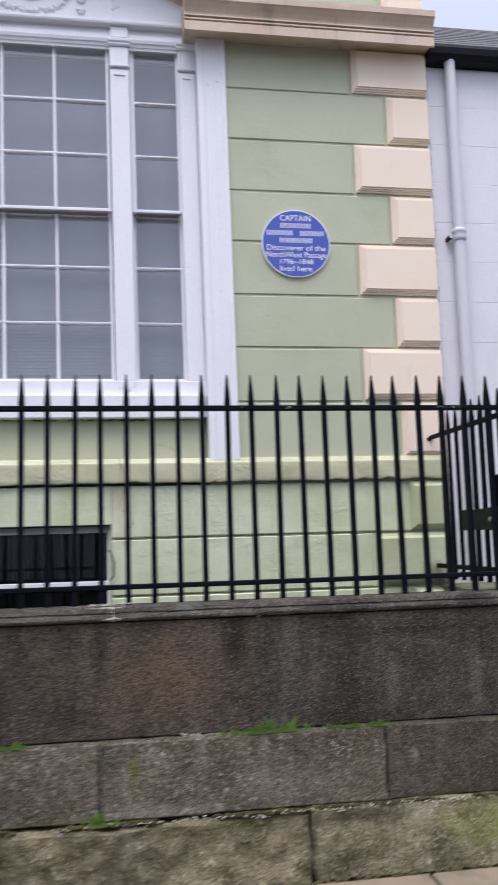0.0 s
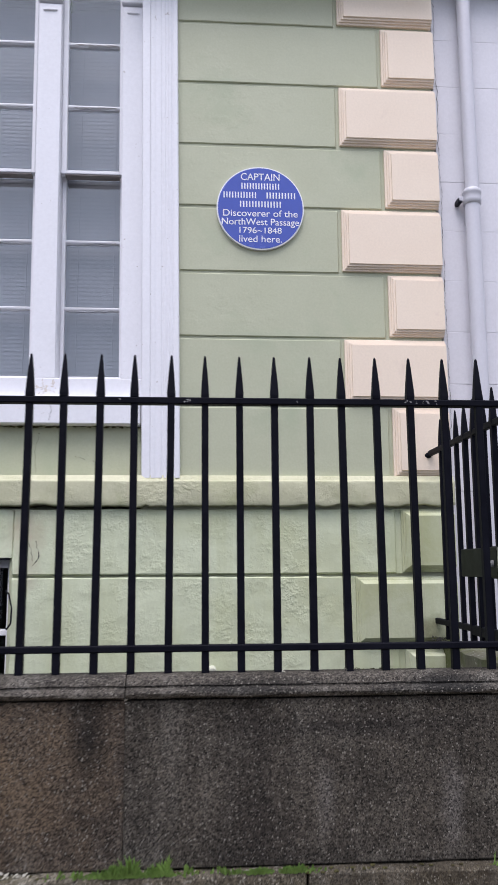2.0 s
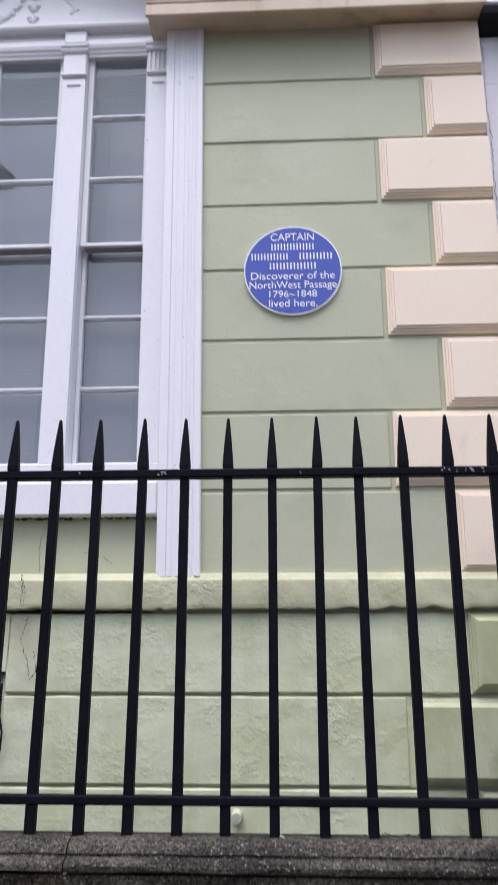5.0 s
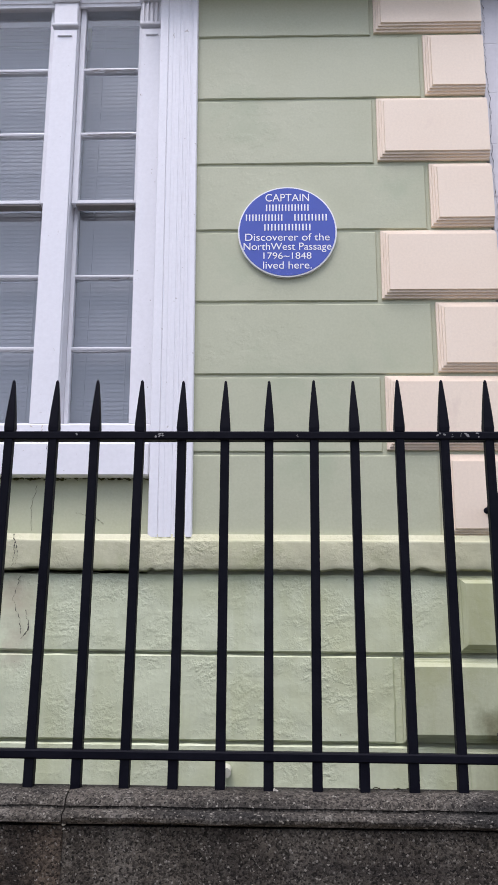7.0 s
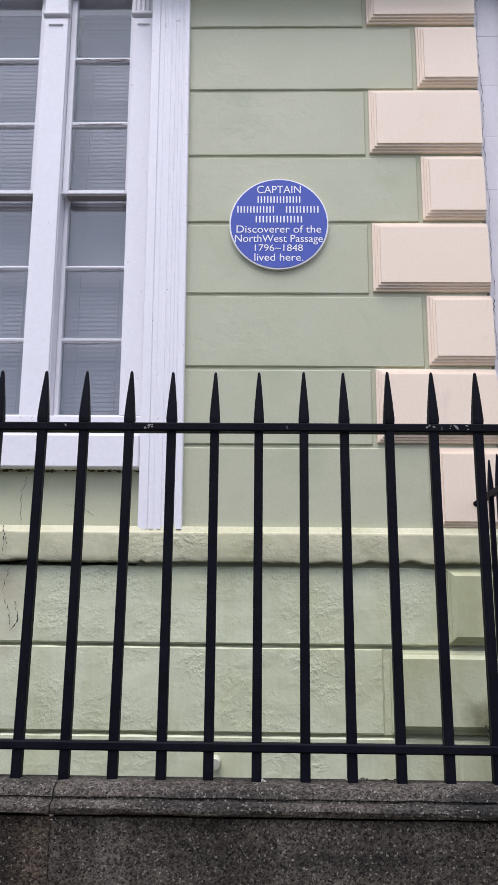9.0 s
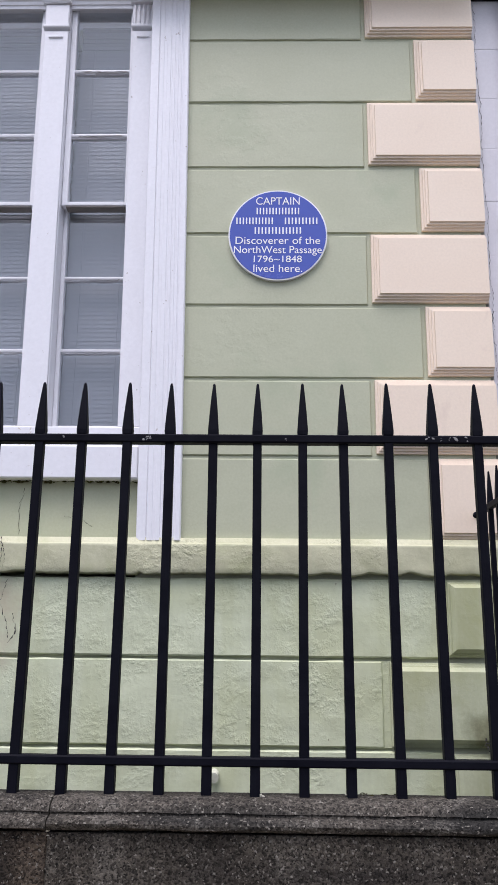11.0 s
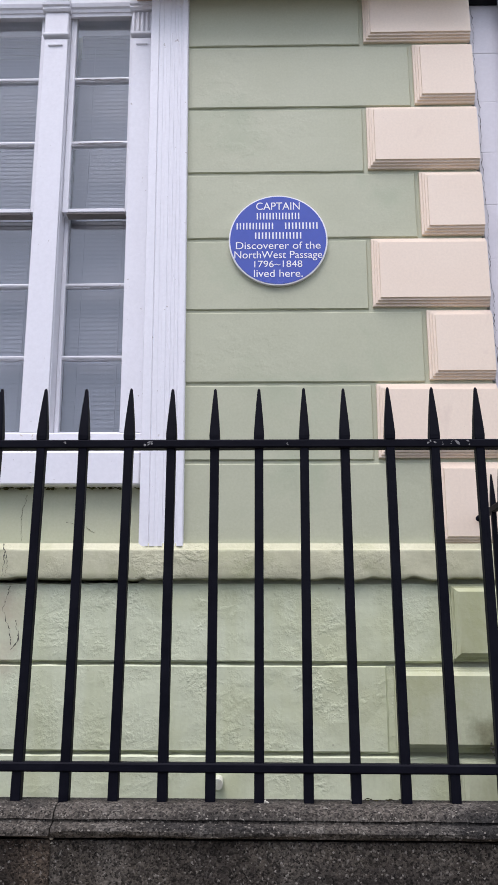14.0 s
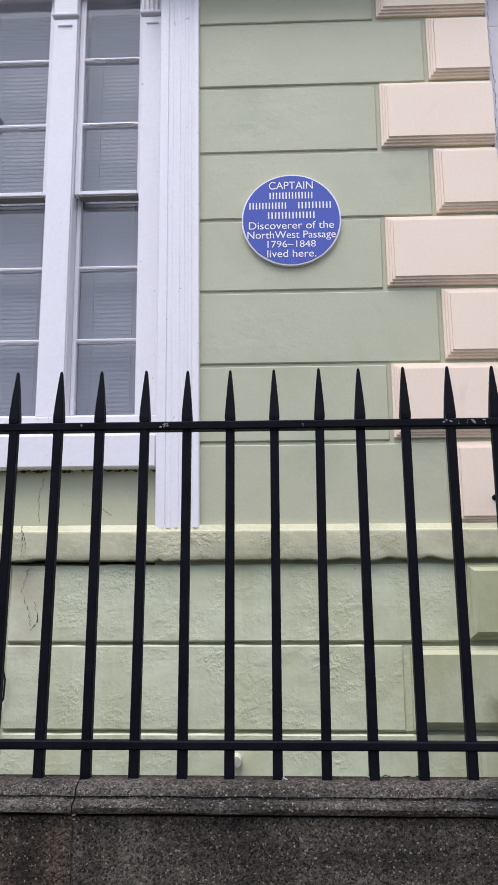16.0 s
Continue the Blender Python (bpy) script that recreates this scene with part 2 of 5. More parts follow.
            b2.inputs["Strength"].default_value, b2.inputs["Distance"].default_value = bump2[1], bump2[2]
            lk(fm.outputs[0], b2.inputs["Height"])
            lk(normal, b2.inputs["Normal"])
            normal = b2.outputs["Normal"]
        if grains:
            b3 = nt.nodes.new("ShaderNodeBump")
            b3.inputs["Strength"].default_value, b3.inputs["Distance"].default_value = 0.4, 0.003
            b3.invert = True
            lk(grains.outputs["Distance"], b3.inputs["Height"])
            lk(normal, b3.inputs["Normal"])
            normal = b3.outputs["Normal"]
        lk(normal, b.inputs["Normal"])
    return m


GREEN = surface("sage_green_masonry_paint", (0.445, 0.462, 0.325), (0.42, 0.436, 0.300), 0.5, 2.5, 0.7, 90, 0.20, 15, 0.004, marks=(0.48, 0.62), patchy=2.2,
                stain=(0.33, 0.38, 0.25), stain_scale=1.2, stain_at=(0.56, 0.8))
GREEN_ROUGH = surface("rough_green_render", (0.585, 0.630, 0.450), (0.53, 0.57, 0.385), 0.5, 3, 0.7, 70, 0.36, 20, 0.008, marks=(0.44, 0.64), patchy=3.0, bump2=(40, 0.4, 0.005),
                      spots=(((0.09, 1.87), (0.13, 0.20), (0.47, 0.41, 0.29), 0.7), ((2.25, 1.30), (0.10, 0.09), (0.10, 0.09, 0.05), 0.8), ((0.10, 1.62), (0.07, 0.10), (0.42, 0.36, 0.26), 0.5),
                             ((1.62, 1.62), (0.30, 0.42), (0.50, 0.525, 0.32), 0.5)),
                      speck=(0.14, 0.13, 0.09), speck_scale=48, speck_at=(0.725, 0.75),
                      stain=(0.47, 0.50, 0.29), stain_scale=1.3, stain_at=(0.50, 0.72), streak=(0.43, 0.46, 0.25), streak_scale=1.6, streak_at=(0.52, 0.78))
GREEN_SMOOTH = surface("smooth_green_moulded_render", (0.50, 0.530, 0.365), (0.45, 0.475, 0.31), 0.5, 3, 0.7, 70, 0.2, 18, 0.003, marks=(0.46, 0.64),
                       stain=(0.37, 0.385, 0.20), stain_scale=1.6, stain_at=(0.48, 0.70), spots=(((2.24, 1.30), (0.12, 0.12), (0.13, 0.125, 0.06), 0.8),), streak=(0.34, 0.355, 0.18), streak_scale=2.2, streak_at=(0.48, 0.72))
GREEN_BAND = surface("weathered_green_render", (0.525, 0.520, 0.355), (0.45, 0.445, 0.285), 0.6, 4, 0.8, 60, 0.42, 24, 0.012, marks=(0.40, 0.66), patchy=2.2, bump2=(45, 0.55, 0.005),
                     stain=(0.40, 0.41, 0.24), stain_scale=3, stain_at=(0.52, 0.7))
PEACH = surface("peach_masonry_paint", (0.80, 0.675, 0.535), (0.77, 0.635, 0.495), 0.5, 3, 0.6, 80, 0.1, 20, 0.002, speck=(0.22, 0.15, 0.10), speck_scale=38, speck_at=(0.745, 0.765),
                stain=(0.62, 0.49, 0.40), stain_scale=4, stain_at=(0.62, 0.85))
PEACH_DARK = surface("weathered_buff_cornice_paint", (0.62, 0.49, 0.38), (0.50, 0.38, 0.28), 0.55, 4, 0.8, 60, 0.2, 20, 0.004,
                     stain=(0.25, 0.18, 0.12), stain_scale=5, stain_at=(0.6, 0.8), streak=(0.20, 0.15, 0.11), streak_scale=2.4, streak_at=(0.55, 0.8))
WHITE = surface("white_gloss_paint", (0.765, 0.765, 0.79), (0.71, 0.71, 0.73), 0.35, 5, 0.5, 50, 0.12, 9, 0.003,
                stain=(0.60, 0.58, 0.56), stain_scale=7, stain_at=(0.68, 0.9), stretch=(1, 1, 0.3),
                speck=(0.30, 0.25, 0.20), speck_scale=42, speck_at=(0.715, 0.74))
LILAC = surface("pale_grey_house_paint", (0.68, 0.67, 0.70), (0.63, 0.62, 0.65), 0.6, 2, 0.6, 70, 0.15, 16, 0.003,
                stain=(0.58, 0.57, 0.58), stain_scale=2.5, stain_at=(0.58, 0.8), stretch=(1, 1, 0.35))
IRON = surface("black_painted_iron", (0.003, 0.0033, 0.0065), (0.007, 0.0075, 0.012), 0.55, 12, 0.7, 160, 0.5, 60, 0.002, spec=0.06)
CHIP_AND_SHEEN = surface("chipped_grey_metal_and_lock_sheen", (0.20, 0.20, 0.20), None, 0.6, 40, 0.7, 200, 0.3)
ASHLAR = dict(rough=0.85, scale=4.5, amount=0.9, grain=55, bump=0.9, bump_scale=60, dist=0.008, spec=0.2, low=0.45, high=1.5, crisp=(9.0, 0.75),
              streak=(0.017, 0.014, 0.012), streak_scale=1.5, streak_at=(0.50, 0.72), grit=(230, 0.15, 1.85, (0.21, 0.197, 0.17), 0.07))
STONE = surface("dark_weathered_ashlar", (0.062, 0.054, 0.043), (0.030, 0.026, 0.021), stain=(0.085, 0.078, 0.064), stain_scale=3.0, stain_at=(0.56, 0.80), pale=(0.098, 0.090, 0.076),
                spots=(((1.83, 0.88), (0.05, 0.16), (0.17, 0.16, 0.15), 0.4), ((1.40, 0.90), (0.035, 0.14), (0.14, 0.13, 0.12), 0.35), ((1.52, 1.13), (0.5, 0.05), (0.016, 0.014, 0.013), 0.7)), **ASHLAR)
STONE_BROWN = surface("dark_rust_brown_ashlar", (0.075, 0.058, 0.042), (0.043, 0.034, 0.026), stain=(0.040, 0.034, 0.028), stain_scale=1.5, stain_at=(0.52, 0.70), pale=(0.10, 0.088, 0.072),
                      spots=(((0.30, 0.97), (0.42, 0.28), (0.100, 0.072, 0.045), 0.75), ((0.61, 1.12), (0.06, 0.17), (0.014, 0.012, 0.010), 0.9), ((-0.02, 1.08), (0.05, 0.22), (0.020, 0.017, 0.014), 0.8)), **ASHLAR)
COPING = surface("dark_sooty_coping_stone", (0.078, 0.069, 0.057), (0.036, 0.032, 0.026), 0.85, 7, 0.9, 60, 0.9, 70, 0.008,
                 stain=(0.020, 0.019, 0.017), stain_scale=3.0, stain_at=(0.50, 0.68), stretch=(0.5, 1, 3.0), pale=(0.16, 0.15, 0.13),
                 spec=0.2, low=0.4, high=1.6, crisp=(9.0, 0.8), grit=(230, 0.2, 1.75, (0.22, 0.205, 0.175), 0.07))
LOW = dict(rough=0.85, scale=4, amount=0.95, grain=60, bump=1.0, bump_scale=40, dist=0.014, stain_scale=2.4, stain_at=(0.52, 0.72), vary=0.06, spec=0.2, low=0.4, high=1.55, crisp=(9.0, 0.75))
STONE_LOW = surface("grey_lichened_ashlar", (0.128, 0.113, 0.082), (0.062, 0.053, 0.038), stain=(0.070, 0.066, 0.034), pale=(0.20, 0.188, 0.148),
                    speck=(0.30, 0.29, 0.25), speck_scale=42, speck_at=(0.58, 0.70), spread=0.3, streak=(0.040, 0.037, 0.030), streak_scale=1.7, streak_at=(0.52, 0.72),
                    spots=(((0.13, 0.55), (0.035, 0.11), (0.10, 0.105, 0.030), 0.8), ((0.25, 0.37), (0.35, 0.05), (0.23, 0.218, 0.17), 0.6), ((0.85, 0.48), (0.32, 0.10), (0.165, 0.153, 0.122), 0.5)),
                    grit=(210, 0.35, 1.6, (0.30, 0.285, 0.23), 0.07), **LOW)
STONE_DUSK = surface("brown_grey_ashlar", (0.078, 0.065, 0.045), (0.038, 0.032, 0.023), stain=(0.050, 0.046, 0.024), pale=(0.13, 0.12, 0.10), streak=(0.026, 0.023, 0.018), streak_scale=1.7, streak_at=(0.52, 0.72),
                     spots=(((1.47, 0.55), (0.025, 0.05), (0.24, 0.225, 0.19), 0.7),), grit=(260, 0.45, 1.45, (0.22, 0.205, 0.17), 0.08), **LOW)
STONE_BASE = surface("buff_mossy_rubble", (0.235, 0.202, 0.125), (0.115, 0.102, 0.060), 0.85, 5, 0.95, 60, 1.0, 30, 0.018,
                     stain=(0.060, 0.058, 0.026), stain_scale=3.2, stain_at=(0.50, 0.64), vary=0.12, spec=0.2, low=0.45, high=1.5, crisp=(9.0, 0.78), pale=(0.27, 0.245, 0.17),
                     speck=(0.42, 0.40, 0.34), speck_scale=30, speck_at=(0.60, 0.72), streak=(0.045, 0.040, 0.022), streak_scale=2.0,
                     spots=(((1.95, 0.22), (0.42, 0.13), (0.17, 0.19, 0.055), 0.85), ((1.20, 0.29), (0.28, 0.045), (0.030, 0.026, 0.018), 0.85), ((0.55, 0.30), (0.40, 0.05), (0.085, 0.085, 0.030), 0.7)),
                     grit=(190, 0.6, 1.3, (0.34, 0.32, 0.25), 0.06))
LANDING = surface("mossy_landing_stone", (0.19, 0.188, 0.135), (0.11, 0.105, 0.075), 0.85, 6, 0.95, 60, 0.8, 35, 0.010, stain=(0.10, 0.115, 0.04), stain_scale=2.5,
                  stain_at=(0.48, 0.62), speck=(0.45, 0.44, 0.38), speck_scale=30, speck_at=(0.62, 0.70), spec=0.2)
MORTAR = surface("dark_joint_mortar", (0.06, 0.055, 0.048), None, 0.9, 8, 0.8, 80, 0.6, 50, 0.008)
BLUE = surface("blue_enamel", (0.055, 0.090, 0.40), (0.050, 0.082, 0.37), 0.25, 6, 0.4, 60, 0.03, 20, 0.001)
ENAMEL = surface("white_enamel", (0.80, 0.80, 0.82), (0.76, 0.76, 0.79), 0.3, 8, 0.3, 60, 0.0)
SLATE = surface("dark_roof_slate", (0.075, 0.072, 0.075), (0.045, 0.045, 0.048), 0.6, 8, 0.8, 80, 0.4, vary=0.2)
GUTTER = surface("black_gutter_paint", (0.010, 0.010, 0.015), None, 0.5, 8, 0.5, 80, 0.1, spec=0.15)
PIPE = surface("pale_grey_downpipe_paint", (0.58, 0.575, 0.61), (0.54, 0.53, 0.57), 0.4, 6, 0.5, 60, 0.1)
BLIND = surface("grey_venetian_blind", (0.160, 0.165, 0.190), (0.142, 0.147, 0.170), 0.5, 3, 0.4, 40, 0.0)
DARK = surface("black_for_unlit_room", (0.010, 0.010, 0.012), None, 0.8, 3, 0.5, 40, 0.0)
PAVING = surface("worn_buff_paving", (0.27, 0.215, 0.15), (0.19, 0.155, 0.115), 0.8, 5, 0.8, 110, 0.5, 60, 0.006,
                 stain=(0.12, 0.11, 0.08), stain_scale=2, stain_at=(0.55, 0.75), vary=0.12)
ASPHALT = surface("worn_asphalt", (0.06, 0.06, 0.06), (0.045, 0.045, 0.045), 0.85, 3, 0.8, 150, 0.6, 120, 0.006)
LEAF = surface("fresh_green_grass", (0.15, 0.27, 0.05), (0.08, 0.155, 0.028), 0.6, 30, 0.8, 80, 0.0, vary=0.2)
LICHEN = surface("pale_lichen", (0.52, 0.50, 0.42), (0.34, 0.33, 0.27), 0.9, 30, 0.7, 90, 0.4)
# bare wood of the putty flakes, and the shade painted under the meeting rails
SHADE_AND_BARE_WOOD = surface("bare_wood_and_rail_shade", (0.24, 0.215, 0.20), None, 0.7, 20, 0.7, 90, 0.3)
FLAKE = surface("bare_buff_wood", (0.64, 0.59, 0.53), (0.55, 0.49, 0.43), 0.8, 30, 0.6, 90, 0.3)
MOSS_AND_SHADE = surface("olive_moss_dirt_and_sill_shade", (0.075, 0.072, 0.028), (0.045, 0.038, 0.022), 0.95, 14, 0.9, 120, 0.5, spec=0.1)
LOCK_HIGHLIGHT = surface("lock_highlight_steel", (0.45, 0.45, 0.44), None, 0.3, 20, 0.5, 80, 0.1, metal=0.9)
LOCKBOX = surface("dark_olive_lock_paint", (0.006, 0.009, 0.008), None, 0.55, 15, 0.5, 80, 0.2, spec=0.12)

CREAM = surface("worn_cream_paint", (0.60, 0.61, 0.50), (0.46, 0.46, 0.36), 0.6, 30, 0.9, 120, 0.6, 70, 0.004)

GLASS = bpy.data.materials.new("window_glass")
GLASS.use_nodes = True
gn = GLASS.node_tree
gn.nodes.remove(gn.nodes["Principled BSDF"])
tr = node(gn, "ShaderNodeBsdfTransparent", Color=(0.93, 0.95, 0.96, 1))
gl = node(gn, "ShaderNodeBsdfGlossy", Roughness=0.02)
gm = gn.nodes.new("ShaderNodeMixShader")
gm.inputs[0].default_value = 0.095
gn.links.new(tr.outputs[0], gm.inputs[1])
gn.links.new(gl.outputs[0], gm.inputs[2])
gn.links.new(gm.outputs[0], gn.nodes["Material Output"].inputs["Surface"])

# same glass with its gloss cut, standing in for the darker surroundings it mirrors
DIM_GLASS = GLASS.copy()
DIM_GLASS.name = "dimmed_basement_glass"
for n in DIM_GLASS.node_tree.nodes:
    if n.type == "MIX_SHADER":
        n.inputs[0].default_value = 0.035

# ---- building helpers ----
PLACE = {}


def thing(name, at, label, category, group="", kind="", turn=0.0):
    """An Empty at a thing's base."""
    ob = new(name)
    m = pose(*at, 0, 0, turn)
    ob.matrix_world = m
    PLACE[ob] = m
    ob.empty_display_size = 0.1
    return tagged(ob, label, category, group, kind)


def mesh_of(bm, name, material, smooth=False):
    me = bpy.data.meshes.new(name)
    bm.normal_update()
    bm.to_mesh(me)
    bm.free()
    me.materials.append(material)
    if smooth:
        for p in me.polygons:
            p.use_smooth = True
    return me


def part(name, bm, material, parent, label="", local=False, smooth=False):
    """One mesh under a thing or part; bm is in world places, or in the parent's own with local."""
    if not local:
        bm.transform(PLACE[parent].inverted())
    ob = new(name, mesh_of(bm, name, material, smooth))
    ob.parent = parent
    PLACE[ob] = PLACE[parent]
    return tagged(ob, label)


def solid(name, bm, material, label, category, kind="", smooth=False):
    """One mesh that is a thing of its own."""
    ob = new(name, mesh_of(bm, name, material, smooth))
    PLACE[ob] = Matrix()
    return tagged(ob, label, category, "", kind)


def box(x0, x1, y0, y1, z0, z1, bevel=0.0, bm=None, segs=1):
    own = bmesh.new()
    bmesh.ops.create_cube(own, size=1.0, matrix=Matrix.LocRotScale(
        ((x0 + x1) / 2, (y0 + y1) / 2, (z0 + z1) / 2), None, (abs(x1 - x0), abs(y1 - y0), abs(z1 - z0))))
    if bevel:
        bmesh.ops.bevel(own, geom=own.edges[:], offset=bevel, segments=segs, affect="EDGES", profile=0.5)
    if bm is None:
        return own
    return join(bm, own)


def join(bm, other):
    me = bpy.data.meshes.new("tmp")
    other.to_mesh(me)
    other.free()
    bm.from_mesh(me)
    bpy.data.meshes.remove(me)
    return bm


def tube(p, q, r, r2=None, n=16, bm=None, caps=True):
    own = bmesh.new()
    p, q = Vector(p), Vector(q)
    m = Matrix.Translation((p + q) / 2) @ (q - p).to_track_quat("Z", "Y").to_matrix().to_4x4()
    bmesh.ops.create_cone(own, cap_ends=caps, segments=n, radius1=r, radius2=r if r2 is None else r2, depth=(q - p).length, matrix=m)
    return own if bm is None else join(bm, own)


def lathe(profile, at, n=20):
    """Turn a profile of (radius, height) round the upright axis at a place."""
    bm = bmesh.new()
    rings = []
    for r, h in profile:
        rings.append([bm.verts.new((at[0] + r * math.cos(2 * math.pi * i / n), at[1] + r * math.sin(2 * math.pi * i / n), at[2] + h)) for i in range(n)])
    for a, b in zip(rings, rings[1:]):
        for i in range(n):
            bm.faces.new((a[i], a[(i + 1) % n], b[(i + 1) % n], b[i]))
    bm.faces.new(rings[-1])
    bm.faces.new(rings[0][::-1])
    return bm


def run(profile, x0, x1, bm=None):
    """Carry a closed profile of (y, z) along x."""
    own = bmesh.new()
    a = [own.verts.new((x0, y, z)) for y, z in profile]
    b = [own.verts.new((x1, y, z)) for y, z in profile]
    n = len(profile)
    for i in range(n):
        own.faces.new((a[i], a[(i + 1) % n], b[(i + 1) % n], b[i]))
    own.faces.new(a[::-1])
    own.faces.new(b)
    bmesh.ops.recalc_face_normals(own, faces=own.faces[:])
    return own if bm is None else join(bm, own)


def upright(profile, z0, z1):
    """Carry a closed profile of (x, y) up z."""
    own = bmesh.new()
    a = [own.verts.new((x, y, z0)) for x, y in profile]
    b = [own.verts.new((x, y, z1)) for x, y in profile]
    n = len(profile)
    for i in range(n):
        own.faces.new((a[i], a[(i + 1) % n], b[(i + 1) % n], b[i]))
    own.faces.new(a[::-1])
    own.faces.new(b)
    bmesh.ops.recalc_face_normals(own, faces=own.faces[:])
    return own


def raised(x0, x1, z0, z1, y, steps, right=True):
    """A panel that stands proud of the plane y in moulded steps of (inset, depth); without right its right end stays square."""
    bm = bmesh.new()
    rings = []
    for inset, depth in steps:
        r = inset if right else 0.0
        rings.append([bm.verts.new(p) for p in ((x0 + inset, y - depth, z0 + inset), (x1 - r, y - depth, z0 + inset),
                                                (x1 - r, y - depth, z1 - inset), (x0 + inset, y - depth, z1 - inset))])
    for a, b in zip(rings, rings[1:]):
        for i in range(4):
            bm.faces.new((a[i], a[(i + 1) % 4], b[(i + 1) % 4], b[i]))
    bm.faces.new(rings[-1])
    bm.faces.new(rings[0][::-1])
    bmesh.ops.recalc_face_normals(bm, faces=bm.faces[:])
    return bm


def slab(x0, x1, z0, z1, y_back, y_front, chamfer=0.006, wobble=0.0, cell=0.06, seed=0, rag=0.0, strip=0.007):
    """A block whose front is a fine grid, uneven by wobble, with worn edges uneven by rag in a narrow strip."""
    nx, nz = max(2, int((x1 - x0) / cell)) + 2, max(2, int((z1 - z0) / cell)) + 2
    gx = [x0] + [x0 + strip + (x1 - x0 - 2 * strip) * i / (nx - 2) for i in range(nx - 1)] + [x1]
    gz = [z0] + [z0 + strip + (z1 - z0 - 2 * strip) * j / (nz - 2) for j in range(nz - 1)] + [z1]
    bm = bmesh.new()
    grid = []
    for j in range(nz + 1):
        row = []
        for i in range(nx + 1):
            x, z = gx[i], gz[j]
            v = Vector((x * 3 + seed * 7.3, z * 3, seed * 3.1))
            d = noise.noise(v) * wobble + noise.noise(v * 4) * wobble * 0.45
            edge = min(i, nx - i, j, nz - j) == 0
            if edge:
                d += chamfer * (1 + 0.8 * noise.noise(v * 5))
                if j in (0, nz):
                    z += rag * noise.noise(Vector((x * 9, seed * 2.0 + j, 0.3)))
                if i in (0, nx):
                    x += rag * noise.noise(Vector((z * 9, seed * 5.0 + i, 1.3)))
            row.append(bm.verts.new((x, y_front + d, z)))
        grid.append(row)
    for j in range(nz):
        for i in range(nx):
            bm.faces.new((grid[j][i], grid[j][i + 1], grid[j + 1][i + 1], grid[j + 1][i]))
    rim = grid[0] + [r[-1] for r in grid[1:]] + grid[-1][-2::-1] + [r[0] for r in grid[-2:0:-1]]
    back = [bm.verts.new((v.co.x, y_back, v.co.z)) for v in rim]
    n = len(rim)
    for i in range(n):
        bm.faces.new((rim[i], back[i], back[(i + 1) % n], rim[(i + 1) % n]))
    bm.faces.new(back)
    bmesh.ops.recalc_face_normals(bm, faces=bm.faces[:])
    return bm


# ---- the setting: ground ----
GZ = 0.015
bm = bmesh.new()
bmesh.ops.create_grid(bm, x_segments=2, y_segments=2, size=400.0, matrix=Matrix.Translation((0, 0, GZ - 0.13)))
ground = solid("ground", bm, ASPHALT, "grey worn asphalt street reaching far off", "ground", "structure")
pavement = thing("pavement", (1.0, 3.0, GZ - 0.13), "worn buff stone paving along the foot of the wall", "pavement", kind="structure")
part("bed", box(-14, 14, 1.2, 4.25, GZ - 0.125, GZ - 0.03), MORTAR, pavement)

# the far side of the street: an unseen wall added to block low sky in reflections
solid("wall_opposite", box(-30, 30, -12.4, -12.0, GZ - 0.13, 6.2), LILAC, "plain unseen wall added across the street for reflections", "wall", "structure")

# ---- the house front ----
WY = 5.613     # upper wall plane
PY = 5.602     # plinth plane
XC = 2.368     # house corner
JOINTS = (2.13, 2.540, 2.927, 3.307, 3.697, 4.074, 4.462, 4.849, 5.215)
BASE_JOINTS = (0.47, 0.855, 1.241, 1.617, 1.978)

wall = thing("wall_north", (1.0, WY, -1.0), "sage green rusticated house front with peach corner quoins", "wall", kind="structure")
# backing with a hole for the big window and for the basement window
WX0, WX1 = -1.74, 0.68
bm = box(-3.6, WX0, WY + 0.012, 6.2, -1.2, 7.6)
box(WX1, XC - 0.01, WY + 0.009, 6.2, -1.2, 7.6, bm=bm)
box(WX0, WX1, WY + 0.125, 6.2, 1.9, 2.44, bm=bm)
box(WX0, WX1, WY + 0.012, 6.2, 6.02, 7.6, bm=bm)
BX0, BX1, BZ0, BZ1 = -1.07, 0.0, 0.55, 1.707
box(WX0, BX0, WY + 0.012, 6.2, -1.2, 1.9, bm=bm)
box(BX1, WX1, WY + 0.012, 6.2, -1.2, 1.9, bm=bm)
box(BX0, BX1, WY + 0.012, 6.2, -1.2, BZ0, bm=bm)
box(BX0, BX1, WY + 0.012, 6.2, BZ1, 1.9, bm=bm)
part("backing", bm, GREEN, wall)
# plain returns and rear close the house
bm = box(XC - 0.35, XC, 6.2, 11.0, -1.2, 7.6)
box(-3.6, -3.3, 6.2, 11.0, -1.2, 7.6, bm=bm)
box(-3.6, XC, 11.0, 11.3, -1.2, 7.6, bm=bm)
box(-3.6, XC, 5.66, 11.3, 7.6, 7.8, bm=bm)
part("side_and_rear", bm, GREEN, wall, "plain green side and rear walls")

QUOIN = ((0.0, 0.0), (0.0, 0.018), (0.002, 0.020), (0.012, 0.021), (0.0125, 0.030), (0.023, 0.031), (0.0235, 0.040), (0.034, 0.041), (0.036, 0.050))
